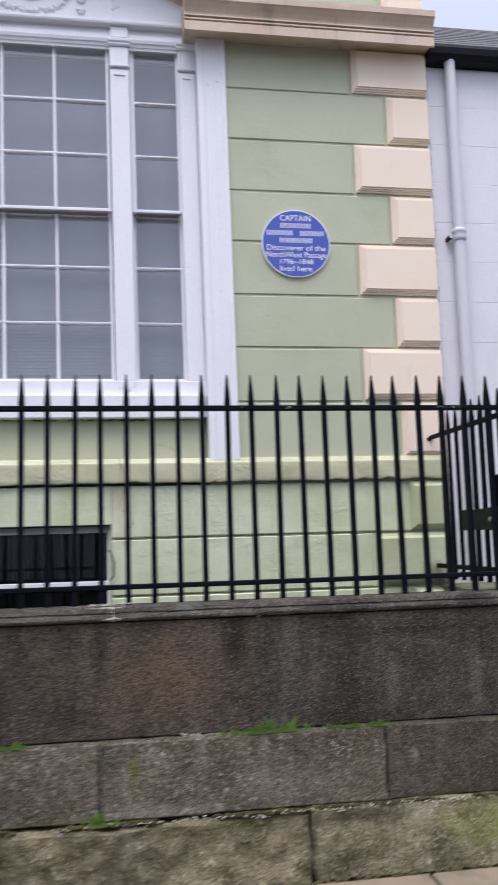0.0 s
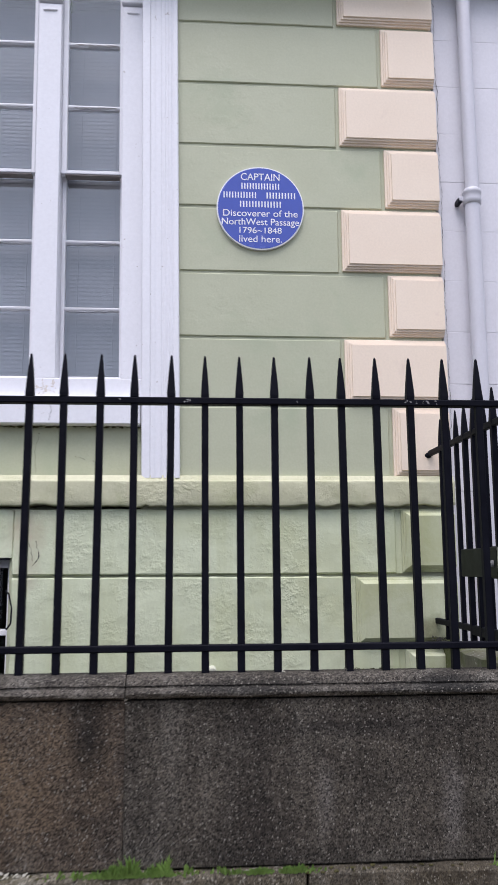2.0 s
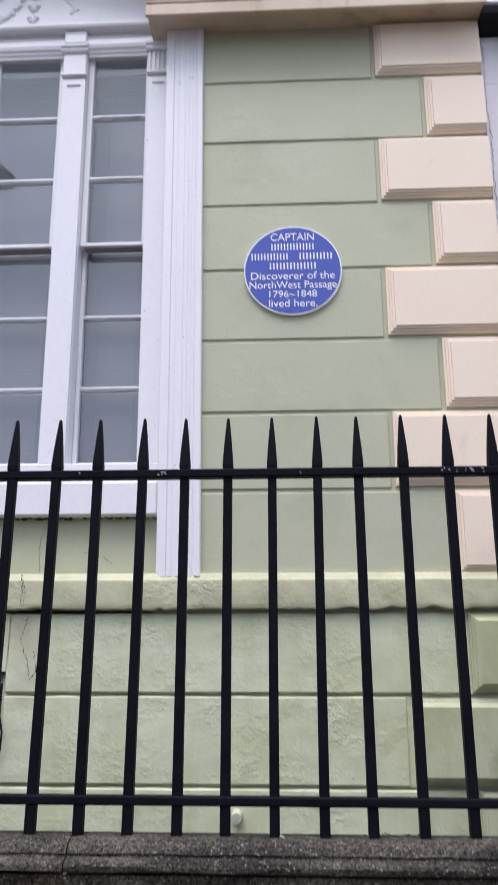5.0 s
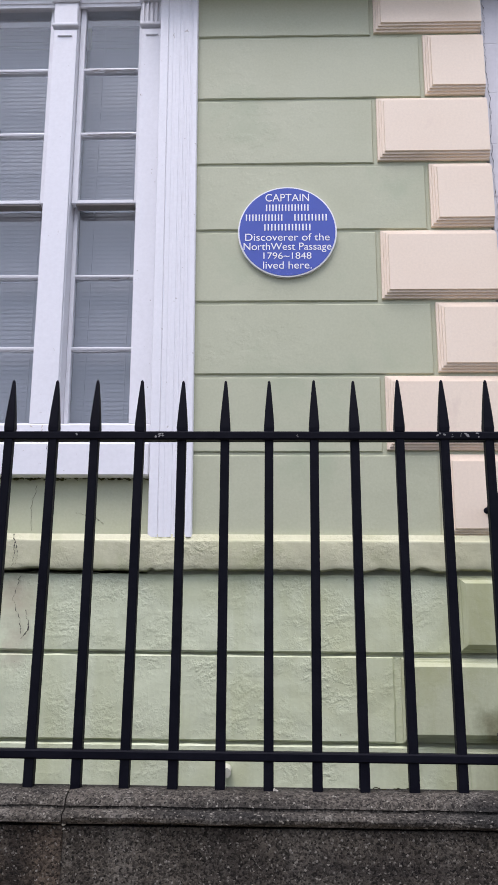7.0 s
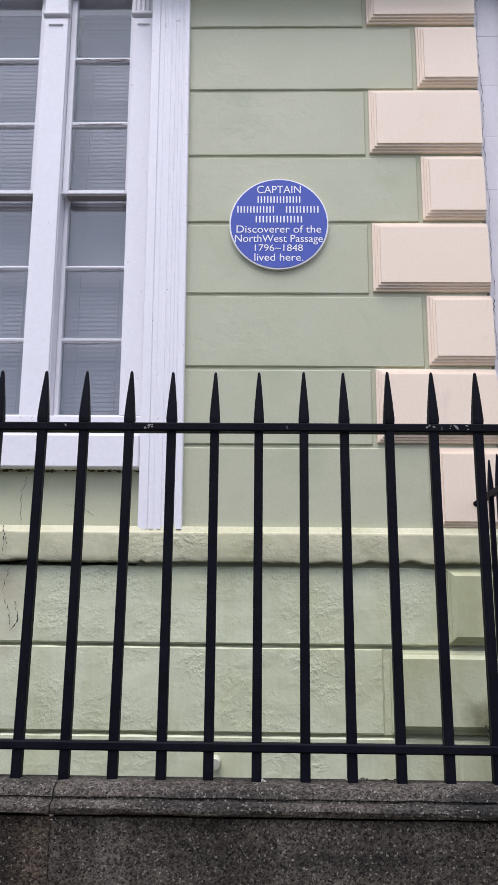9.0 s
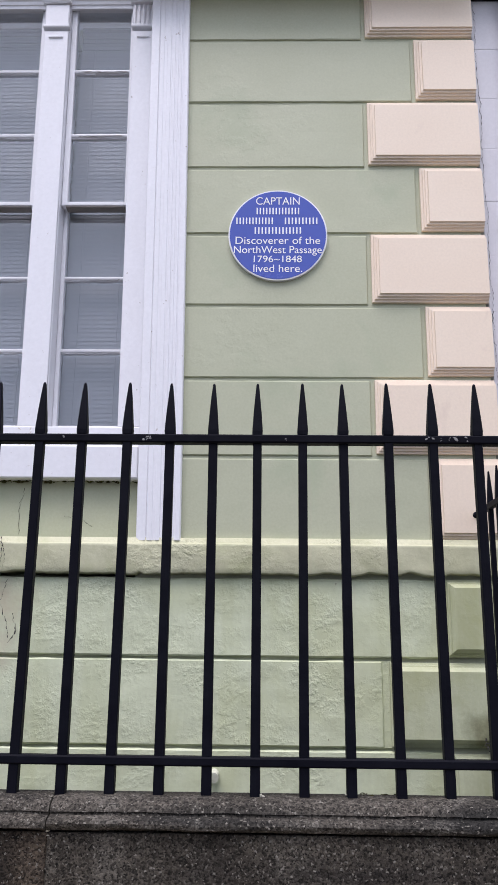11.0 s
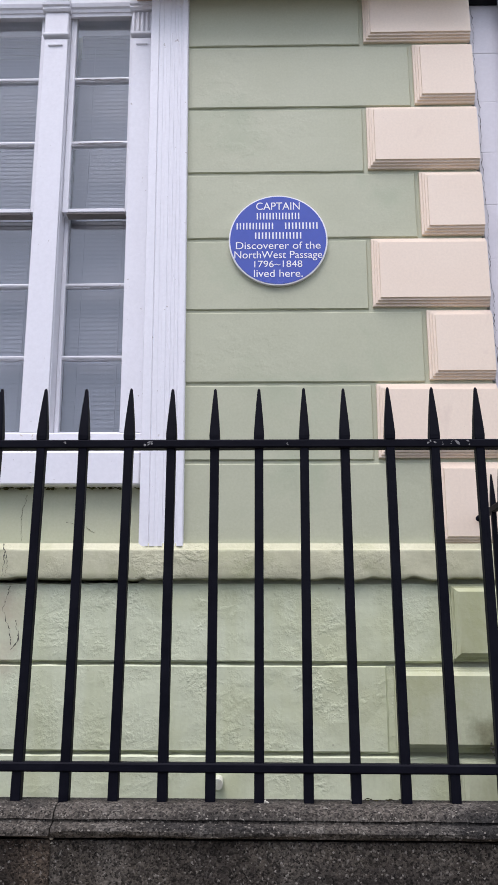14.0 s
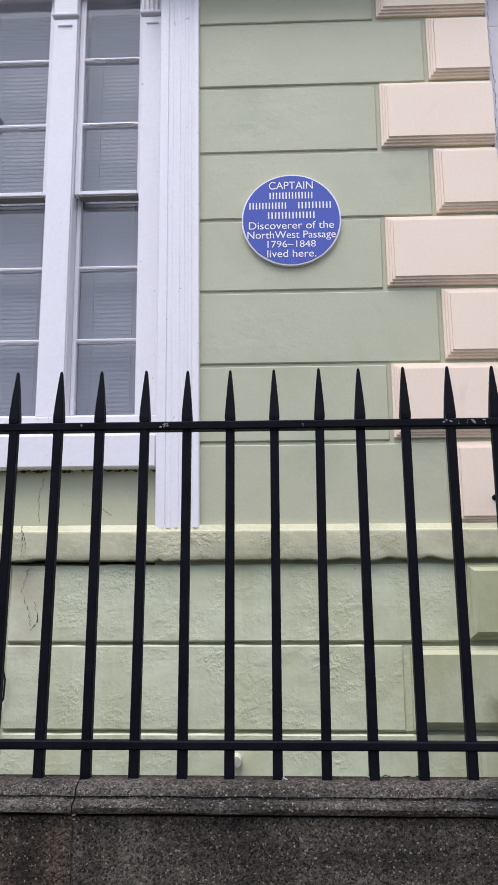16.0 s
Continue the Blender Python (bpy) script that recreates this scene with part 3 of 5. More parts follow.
for i in range(8):
    z0, z1 = JOINTS[i], JOINTS[i + 1]
    long = i % 2 == 1
    qx = 1.797 if long else 2.056
    part("course", slab(0.80, qx - 0.020, z0 + 0.0030, z1 - 0.0130, WY + 0.02, WY, 0.005, 0.0020, 0.04, i, 0.0008, 0.005), GREEN, wall)
    part("quoin", raised(qx, XC, z0 + 0.012, z1 - 0.010, WY + 0.012, QUOIN, right=False), PEACH, wall, "peach moulded corner stone")
PLINTH_QUOIN = ((0.0, 0.0), (0.0, 0.013), (0.009, 0.016), (0.010, 0.024), (0.019, 0.027), (0.020, 0.035), (0.036, 0.050))
for i in range(4):
    z0, z1 = BASE_JOINTS[i], BASE_JOINTS[i + 1]
    long = i % 2 == 0
    qx = 1.826 if long else 2.082
    left = 0.085 if z1 < 1.72 else -3.6
    if i == 3:
        part("plinth_course", slab(-3.6, 0.015, 1.712, z1 - 0.012, PY + 0.05, PY, 0.003, 0.006, 0.04, 22, 0.001, 0.003), GREEN_ROUGH, wall)
        part("plinth_course", slab(0.0155, qx - 0.03, z0 + 0.006, z1 - 0.012, PY + 0.05, PY, 0.006, 0.006, 0.03, 22, 0.004), GREEN_ROUGH, wall)
    else:
        part("plinth_course", slab(0.015, qx - 0.03, z0 + 0.006, z1 - 0.007, PY + 0.05, PY, 0.009, 0.006, 0.03, 30 + i, 0.005), GREEN_ROUGH, wall)
        part("plinth_course", slab(-3.6, BX0 - 0.02, z0 + 0.006, z1 - 0.007, PY + 0.05, PY, 0.009, 0.006, 0.08, 40 + i, 0.005), GREEN_ROUGH, wall)
    part("margin", box(qx - 0.045, qx + 0.012, PY + 0.009, PY + 0.03, z0 + 0.006, z1 - 0.008), GREEN_ROUGH, wall)
    part("quoin", raised(qx, XC, z0 + 0.012, z1 - 0.012, PY + 0.008, PLINTH_QUOIN, right=False), GREEN_SMOOTH, wall, "green painted moulded corner stone")
# string course over the plinth: sloped top, ragged under-edge
bm = bmesh.new()
nx = 640
rows = []
for i in range(nx + 1):
    x = -3.6 + (XC + 0.01 + 3.6) * i / nx
    chip = 0.006 + 0.008 * max(0.0, min(1.0, (x - 1.0) * 1.5))
    notch = sum(h * math.exp(-((x - c) / r) ** 2) for c, r, h in ((1.934, 0.040, 0.020), (1.74, 0.05, 0.010), (0.706, 0.014, 0.010), (0.14, 0.05, 0.008), (2.12, 0.03, 0.008)))
    w = notch + noise.noise(Vector((x * 2.3, 4.0, 0))) * 0.008 + noise.noise(Vector((x * 8, 2.0, 0))) * chip + noise.noise(Vector((x * 25, 2.0, 0))) * 0.0035 + noise.noise(Vector((x * 70, 5.0, 0))) * 0.002 * min(1.0, chip / 0.012)
    ring = []
    for y, z, k in ((WY + 0.125, 2.150, 0), (5.5715, 2.147, 0.3), (5.5690, 2.1225, 0.6), (5.564, 2.1205, 0.8), (5.554, 2.1180, 1), (5.5515, 2.115, 1), (5.551, 2.106, 1), (5.551, 2.085, 1), (5.551, 2.060, 1),
                    (5.552, 2.035, 1), (5.553, 2.012, 1), (5.5535, 1.989 + w, 1), (5.556, 1.9845 + w, 0.8), (5.590, 1.982 + w, 0), (WY + 0.125, 1.982 + w, 0)):
        d = noise.noise(Vector((x * 6, z * 9, 1.0))) * 0.005 + noise.noise(Vector((x * 22, z * 22, 3.0))) * (0.0010 + (chip - 0.005) * 0.22)
        ring.append(bm.verts.new((x, y + 0.014 + d * k, z + d * k * 0.5)))
    rows.append(ring)
for a, b in zip(rows, rows[1:]):
    for k in range(15):
        bm.faces.new((a[k], a[(k + 1) % 15], b[(k + 1) % 15], b[k]))
bm.faces.new(rows[0])
bm.faces.new(rows[-1])
bmesh.ops.recalc_face_normals(bm, faces=bm.faces[:])
part("string_course", bm, GREEN_BAND, wall, "projecting green band with a chipped lower edge", smooth=True)
# panel under the window
part("apron", slab(WX0, WX1 - 0.012, 2.10, 2.434, WY + 0.13, WY + 0.10, 0.002, 0.003, 0.06, 61), GREEN, wall, "recessed green panel under the sill")
part("upper_course", slab(-3.6, -1.86, 2.15, 5.6, WY + 0.03, WY, 0.004, 0.003, 0.3, 62), GREEN, wall)

# ---- cornice over the ground floor ----
CZ = 5.15
prof = [(5.75, CZ + 0.052), (5.50, CZ + 0.046), (5.445, CZ + 0.03), (5.44, CZ), (5.42, CZ), (5.42, CZ + 0.068), (5.436, CZ + 0.071), (5.436, CZ + 0.078), (5.418, CZ + 0.081),
        (5.418, CZ + 0.092), (5.436, CZ + 0.095), (5.436, CZ + 0.102), (5.412, CZ + 0.105), (5.412, CZ + 0.116), (5.432, CZ + 0.120), (5.428, CZ + 0.140), (5.412, CZ + 0.165),
        (5.388, CZ + 0.195), (5.375, CZ + 0.205), (5.372, CZ + 0.25), (5.75, CZ + 0.30)]
cornice = thing("cornice", (1.5, 5.5, CZ), "buff painted moulded cornice above the ground floor", "cornice", kind="structure")
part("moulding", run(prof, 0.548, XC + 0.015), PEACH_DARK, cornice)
part("upper_band", slab(0.80, 2.03, CZ + 0.30, 7.5, WY + 0.03, WY, 0.006, 0.002, 0.2, 63), GREEN, wall)
part("quoin", raised(2.056, XC, CZ + 0.305, 5.95, WY + 0.008, QUOIN, right=False), PEACH, wall, "peach moulded corner stone")
part("quoin", raised(1.797, XC, 5.97, 6.36, WY + 0.008, QUOIN, right=False), PEACH, wall, "peach moulded corner stone")
part("console_stub", tube((XC - 0.005, 5.56, 5.47), (XC + 0.05, 5.56, 5.47), 0.022), GUTTER, cornice, "short dark pipe stub at the corner")

# ---- big three-light window ----
LEANX = -0.0125


def leaned(bm):
    """The window stands a little out of plumb."""
    for v in bm.verts:
        v.co.x += (v.co.z - 3.6) * LEANX
    return bm


window = thing("window_1", (-0.536, 5.75, 2.41), "tall white three-light sash window with moulded pilasters", "window", kind="structure")
MID = -0.536
GTOP = 5.205


def mirrored(x0, x1):
    return ((x0, x1), (2 * MID - x1, 2 * MID - x0))


# sill, head and frieze
part("window_sill", leaned(box(2 * MID - 0.652, 0.652, 5.635, 5.90, 2.432, 2.592, 0.006)), WHITE, window)
part("bottom_rail", leaned(box(2 * MID - 0.66, 0.66, 5.69, 5.90, 2.592, 2.700, 0.005)), WHITE, window)
HEAD = [(5.90, 5.168), (5.735, 5.168), (5.730, 5.150), (5.715, 5.150), (5.712, 5.168), (5.705, 5.170), (5.700, 5.186), (5.690, 5.194), (5.684, 5.215), (5.686, 5.250),
        (5.696, 5.275), (5.705, 5.284), (5.705, 5.303), (5.645, 5.306), (5.640, 5.318), (5.640, 5.334), (5.655, 5.345), (5.69, 5.352), (5.90, 5.352)]
head = part("window_head", leaned(run(HEAD, 2 * MID - 0.60, 0.60)), WHITE, window, "white moulded window head")
ARC_R, ARC_Z = 2.30, 3.48


def arc_z(x, r=ARC_R):
    return ARC_Z + math.sqrt(r * r - (x - MID) ** 2)


# white tympanum under a shallow arch
bm = bmesh.new()
n = 40
lo, hi = [], []
for k in range(n + 1):
    x = 2 * MID - 0.60 + (0.60 - (2 * MID - 0.60)) * k / n
    lo.append(bm.verts.new((x, 5.69, 5.352)))
    hi.append(bm.verts.new((x, 5.69, arc_z(x) + 0.02)))
for k in range(n):
    bm.faces.new((lo[k], lo[k + 1], hi[k + 1], hi[k]))
ext = bmesh.ops.extrude_face_region(bm, geom=bm.faces[:])
for v in ext["geom"]:
    if isinstance(v, bmesh.types.BMVert):
        v.co.y = 5.90
bmesh.ops.recalc_face_normals(bm, faces=bm.faces[:])
tymp = part("tympanum", bm, WHITE, window, "white tympanum with carved relief")
# buff arch moulding that springs from the cornice
SECT = [(5.75, 0.0), (5.60, 0.0), (5.59, 0.03), (5.56, 0.035), (5.55, 0.07), (5.50, 0.08), (5.45, 0.10), (5.44, 0.14), (5.41, 0.15), (5.40, 0.19), (5.75, 0.20)]
bm = bmesh.new()
rings = []
half = math.asin(1.12 / ARC_R)
for k in range(49):
    a = -half + 2 * half * k / 48
    rings.append([bm.verts.new((MID + (ARC_R + d) * math.sin(a), y, ARC_Z + (ARC_R + d) * math.cos(a))) for y, d in SECT])
m = len(SECT)
for p0, p1 in zip(rings, rings[1:]):
    for j in range(m):
        bm.faces.new((p0[j], p0[(j + 1) % m], p1[(j + 1) % m], p1[j]))
bm.faces.new(rings[0])
bm.faces.new(rings[-1])
bmesh.ops.recalc_face_normals(bm, faces=bm.faces[:])
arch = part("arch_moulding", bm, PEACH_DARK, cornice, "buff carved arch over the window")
bm = bmesh.new()
lo, hi = [], []
for k in range(33):
    x = WX0 + (WX1 - WX0) * k / 32
    lo.append(bm.verts.new((x, 5.635, arc_z(x, ARC_R + 0.12))))
    hi.append(bm.verts.new((x, 5.635, 6.03)))
for k in range(32):
    bm.faces.new((lo[k], lo[k + 1], hi[k + 1], hi[k]))
ext = bmesh.ops.extrude_face_region(bm, geom=bm.faces[:])
for v in ext["geom"]:
    if isinstance(v, bmesh.types.BMVert):
        v.co.y = 5.90
bmesh.ops.recalc_face_normals(bm, faces=bm.faces[:])
part("spandrel", bm, PEACH, arch)
rnd = random.Random(8)
for k in range(9):
    a = half - 0.012 - k * 0.022
    c = Vector((MID + (ARC_R + 0.05) * math.sin(a), 5.56, ARC_Z + (ARC_R + 0.05) * math.cos(a)))
    leaf = bmesh.new()
    for q in range(3):
        bmesh.ops.create_icosphere(leaf, subdivisions=2, radius=0.014, matrix=Matrix.LocRotScale(
            c + Vector(((q - 1) * 0.012, -0.004, (1 - abs(q - 1)) * 0.012)), Euler((0, a + (q - 1) * 0.5, 0)), (0.6, 0.6, 1.5)))
    part("carved_leaf", leaf, PEACH_DARK, arch, smooth=True)

# carved relief: medallion, swag, bellflower drop and ribbon, the same on both sides


def bead(bm, x, z, rx, rz, turn=0.0, y=5.692, depth=0.012):
    bmesh.ops.create_icosphere(bm, subdivisions=2, radius=1.0, matrix=Matrix.LocRotScale((x, y, z), Euler((0, turn, 0)), (rx * 1.25, depth * 1.3, rz * 1.25)))


bm = bmesh.new()
rings = []
for k in range(48):
    a = 2 * math.pi * k / 48
    rings.append([bm.verts.new((MID + (0.150 + dr) * math.cos(a), 5.69 - dy, 5.645 + (0.150 + dr) * math.sin(a))) for dr, dy in ((0, 0), (0.004, 0.014), (0.014, 0.018), (0.024, 0.014), (0.028, 0))])
for k in range(48):
    for j in range(4):
        bm.faces.new((rings[k][j], rings[k][j + 1], rings[(k + 1) % 48][j + 1], rings[(k + 1) % 48][j]))
bmesh.ops.recalc_face_normals(bm, faces=bm.faces[:])
part("medallion", bm, WHITE, tymp, smooth=True)
for sgn in (1, -1):
    rnd = random.Random(31)
    bm = bmesh.new()
    for k in range(34):
        f = k / 33
        x = f * 0.335
        z = 5.398 + 0.25 * f ** 3.4 + rnd.uniform(-0.014, 0.014)
        bead(bm, MID + sgn * x, z, rnd.uniform(0.010, 0.019), rnd.uniform(0.009, 0.015), rnd.uniform(-1, 1), depth=0.016)
    part("swag", bm, WHITE, tymp, smooth=True)
    bm = bmesh.new()
    for k in range(4):
        z, c, w = 5.40 + k * 0.085, MID + sgn * 0.358, 0.020 + 0.002 * k
        bead(bm, c, z - 0.006, 0.007, 0.014, depth=0.016)
        for q in (-1, 1):
            bead(bm, c + q * w, z + 0.018, 0.016, 0.012, -q * 0.5, depth=0.017)
            bead(bm, c + q * w * 0.6, z - 0.002, 0.011, 0.010, q * 0.5, depth=0.015)
    part("bellflower_drop", bm, WHITE, tymp, smooth=True)
    bm = bmesh.new()
    for k in range(40):
        f = k / 39
        x = 0.515 + 0.035 * math.sin(f * 7.0) + 0.07 * (1 - f) ** 2
        bead(bm, MID + sgn * x, 5.445 + 0.235 * f, 0.010, 0.008, 0.5, depth=0.008)
    for k in range(8):
        bead(bm, MID + sgn * (0.585 + 0.006 * k), 5.450 + 0.003 * k, 0.008, 0.006, depth=0.007)
    part("ribbon", bm, WHITE, tymp, smooth=True)

# fluted outer jambs
for side in (1, -1):
    def fx(x):
        return x if side == 1 else 2 * MID - x
    pts = [(0.660, 5.90), (0.660, 5.600), (0.664, 5.585), (0.705, 5.583), (0.708, 5.588), (0.712, 5.583)]
    for c, w, d in ((0.742, 0.020, 0.002), (0.775, 0.012, 0.003), (0.797, 0.009, 0.003), (0.815, 0.009, 0.0025), (0.832, 0.008, 0.003)):
        pts += [(c - w / 2, 5.583), (c - w / 3, 5.583 + d), (c + w / 3, 5.583 + d), (c + w / 2, 5.583)]
    pts += [(0.845, 5.579), (0.862, 5.579), (0.867, 5.585), (0.867, 5.90)]
    part("jamb", leaned(upright([(fx(px), py) for px, py in pts], 2.134, CZ + 0.046)), WHITE, window, "white fluted outer jamb")


def pilaster(x0, x1, name, fluted):
    """A flat pilaster with a sunk face, a neck, a cap and a block over it in the head."""
    p = part(name, leaned(box(x0, x1, 5.715, 5.90, 2.60, 5.165, 0.004)), WHITE, window)
    part("face_board", leaned(box(x0 + 0.003, x1 - 0.003, 5.695, 5.72, 2.70, 4.986, 0.004, segs=2)), WHITE, p)
    part("neck_fillet", leaned(box(x0 + 0.030, x1 - 0.030, 5.686, 5.70, 4.938, 4.950, 0.003)), WHITE, p)
    part("capital_ring", leaned(box(x0 - 0.004, x1 + 0.004, 5.680, 5.72, 5.002, 5.022, 0.006, segs=2)), WHITE, p)
    if fluted:
        cap = box(x0, x1, 5.700, 5.72, 5.022, 5.160)
        for k in range(5):
            w = (x1 - x0) / 5
            box(x0 + k * w + 0.005, x0 + (k + 1) * w - 0.005, 5.690, 5.705, 5.026, 5.158, 0.004, bm=cap)
        part("fluted_cap", leaned(cap), WHITE, p)
    else:
        cap = box(x0 + 0.002, x1 - 0.002, 5.690, 5.72, 5.020, 5.160, 0.006)
        part("plain_cap", leaned(cap), WHITE, p)
        part("head_block", leaned(box(x0 + 0.010, x1 - 0.004, 5.668, 5.71, 5.215, 5.300, 0.005)), WHITE, p)
    part("cap_moulding", leaned(run([(5.72, 5.160), (5.680, 5.160), (5.672, 5.170), (5.674, 5.185), (5.662, 5.190), (5.660, 5.205), (5.672, 5.217), (5.72, 5.217)], x0 - 0.008, x1 + 0.008)), WHITE, p)


for x0, x1 in mirrored(0.040, 0.181):
    pilaster(x0, x1, "mullion_pilaster", False)
for x0, x1 in mirrored(0.534, 0.660):
    pilaster(x0, x1, "side_pilaster", True)


def sash(name, x0, x1, z0, z1, y, cols, low, high, left=0.022, right=0.022):
    """A sash of cols by 3 panes with thin glazing bars; low, high, left and right are the widths of its rails and stiles."""
    gx0, gx1, gz0, gz1 = x0 + left, x1 - right, z0 + low, z1 - high
    bm = box(x0, gx0, y, y + 0.046, z0, z1, 0.003)
    box(gx1, x1, y, y + 0.046, z0, z1, 0.003, bm=bm)
    box(gx0, gx1, y, y + 0.046, z0, gz0, 0.003, bm=bm)
    box(gx0, gx1, y, y + 0.046, gz1, z1, 0.003, bm=bm)
    for k in range(1, cols):
        cx = gx0 + (gx1 - gx0) * k / cols
        box(cx - 0.011, cx + 0.011, y + 0.004, y + 0.044, gz0, gz1, 0.004, bm=bm)
    rnd = random.Random(round(x0 * 1000 + z0 * 10))
    for k in range(1, 3):
        cz = gz0 + (gz1 - gz0) * k / 3 - 0.006
        rail = run([(y + 0.044, cz - 0.010), (y + 0.030, cz - 0.010), (y + 0.014, cz - 0.009), (y + 0.004, cz - 0.004), (y + 0.002, cz + 0.004), (y + 0.003, cz + 0.009),
                    (y + 0.014, cz + 0.011), (y + 0.044, cz + 0.012)], gx0 - 0.002, gx1 + 0.002)
        join(bm, rail)
        # ragged putty under the bar
        for q in range(7 * cols):
            c = rnd.uniform(gx0 + 0.01, gx1 - 0.01)
            w = rnd.uniform(0.010, 0.045)
            box(max(gx0, c - w), min(gx1, c + w), y + 0.010, y + 0.021, cz - 0.010 - rnd.uniform(0.001, 0.004), cz - 0.007, 0.0015, bm=bm)
    s = part(name, leaned(bm), WHITE, window)
    for c in range(cols):
        for r in range(3):
            px0, px1 = gx0 + (gx1 - gx0) * c / cols, gx0 + (gx1 - gx0) * (c + 1) / cols
            pz0, pz1 = gz0 + (gz1 - gz0) * r / 3, gz0 + (gz1 - gz0) * (r + 1) / 3
            pane = part("pane", leaned(box(px0, px1, y + 0.022, y + 0.025, pz0, pz1)), GLASS, s, "grey reflecting glass pane")
            pane.visible_shadow = False
    return s


# thin dark strips paint the shade below each upper sash
for x0, x1 in (*mirrored(0.205, 0.518), (2 * MID - 0.011, 0.011)):
    part("parting_strip", leaned(box(x0, x1, 5.750, 5.809, 3.926, 3.934)), SHADE_AND_BARE_WOOD, window, "dark strip painting the shade under the meeting rail")
for k, (x0, x1) in enumerate(mirrored(0.182, 0.540)):
    wide, slim = (0.032, 0.022) if k == 0 else (0.022, 0.032)
    sash("upper_sash", x0, x1, 3.934, GTOP, 5.745, 1, 0.022, 0.03, wide, slim)
    sash("lower_sash", x0, x1, 2.700, 3.985, 5.810, 1, 0.036, 0.03, 0.022, 0.022)
sash("upper_sash", 2 * MID - 0.033, 0.033, 3.934, GTOP, 5.745, 3, 0.022, 0.03)
sash("lower_sash", 2 * MID - 0.033, 0.033, 2.700, 3.985, 5.810, 3, 0.036, 0.03)

# blinds close behind the glass


def blind(x0, x1):
    b = thing("venetian_blind", ((x0 + x1) / 2, 5.90, 2.72), "closed grey venetian blind hanging behind the glass", "blind", "blinds behind the window")
    part("head_rail", box(x0, x1, 5.885, 5.925, 5.15, 5.19, 0.004), BLIND, b)
    bm = bmesh.new()
    n = 98
    for k in range(n):
        z = 2.73 + (5.15 - 2.73) * k / n
        vs = [bm.verts.new(p) for p in ((x0, 5.8975, z), (x1, 5.8975, z), (x1, 5.8990, z + 0.0135), (x0, 5.8990, z + 0.0135), (x1, 5.9011, z + 0.0255), (x0, 5.9011, z + 0.0255))]
        bm.faces.new((vs[0], vs[1], vs[2], vs[3]))
        bm.faces.new((vs[3], vs[2], vs[4], vs[5]))
    tagged(part("slats", bm, BLIND, b), kind="stuff")
    for cx in (x0 + 0.08, x1 - 0.08):
        part("cord", tube((cx, 5.892, 2.73), (cx, 5.892, 5.15), 0.0015, n=6), BLIND, b)


for a, b in (*mirrored(0.19, 0.56), (2 * MID - 0.05, 0.05)):
    blind(a, b)
# the room's darkness is put into this unseen wall's near-black colour
solid("room_back", box(-3.2, 2.1, 6.6, 6.7, -1.1, 5.6), DARK, "plain room wall coloured near-black for the unlit room", "wall", "structure")

# ---- basement window ----
bwin = thing("window_2", ((BX0 + BX1) / 2, 5.7, BZ0), "small dark basement window in a white frame", "window", kind="structure")
bm = box(BX1 - 0.016, BX1, 5.67, 5.76, BZ0, BZ1, 0.004)
box(BX0, BX0 + 0.045, 5.67, 5.76, BZ0, BZ1, 0.004, bm=bm)
box(BX0 + 0.045, BX1 - 0.016, 5.68, 5.76, BZ1 - 0.045, BZ1, 0.004, bm=bm)
box(BX0 + 0.045, BX1 - 0.016, 5.68, 5.76, 1.312, 1.342, 0.004, bm=bm)
box(BX0 + 0.045, BX1 - 0.045, 5.67, 5.76, BZ0, BZ0 + 0.05, 0.004, bm=bm)
part("window_frame", bm, WHITE, bwin)
hook = bmesh.new()
for p0, p1 in (((-0.008, 5.600, 1.545), (0.012, 5.575, 1.53)), ((0.012, 5.575, 1.53), (0.030, 5.572, 1.46)), ((0.030, 5.572, 1.46), (0.028, 5.572, 1.38)), ((0.028, 5.572, 1.38), (0.004, 5.585, 1.35))):
    tube(p0, p1, 0.0045, n=8, bm=hook)
part("stay_hook", hook, GUTTER, bwin, "dark bent iron stay beside the frame")
p = part("pane", box(BX0 + 0.045, BX1 - 0.018, 5.72, 5.724, 1.345, BZ1 - 0.05), DIM_GLASS, bwin)
p.visible_shadow = False
p = part("pane", box(BX0 + 0.045, BX1 - 0.018, 5.74, 5.744, BZ0 + 0.05, 1.305), DIM_GLASS, bwin)
p.visible_shadow = False
for k in range(8):
    bx = BX1 - 0.075 - k * 0.12
    part("security_bar", tube((bx, 5.775, BZ0), (bx, 5.775, BZ1), 0.009, n=10), IRON, bwin)
# black box in place of the shadow edge over the basement frame
part("reveal", box(BX0, BX1, 5.606, 5.70, BZ1 - 0.004, BZ1 + 0.03), GUTTER, bwin, "black strip drawing the shadow line above the frame")

# ---- wall plaque ----
PX, PZ, PR = 1.329, 3.679, 0.249
plaque = thing("wall_plaque", (PX, WY, PZ - PR), "round blue enamel plaque with white lettering on the green wall", "plaque")


def disc(r, y0, y1, n=96, rim=0.0):
    own = bmesh.new()
    m = Matrix.Translation((PX, (y0 + y1) / 2, PZ)) @ pose(0, 0, 0, 90)
    bmesh.ops.create_cone(own, cap_ends=True, segments=n, radius1=r, radius2=r - rim, depth=abs(y1 - y0), matrix=m)
    return own


part("rim", disc(PR, WY - 0.020, WY + 0.004), ENAMEL, plaque, "white rim")
part("blue_field", disc(PR - 0.007, WY - 0.022, WY - 0.010), BLUE, plaque)
TEXT_Y = WY - 0.0235


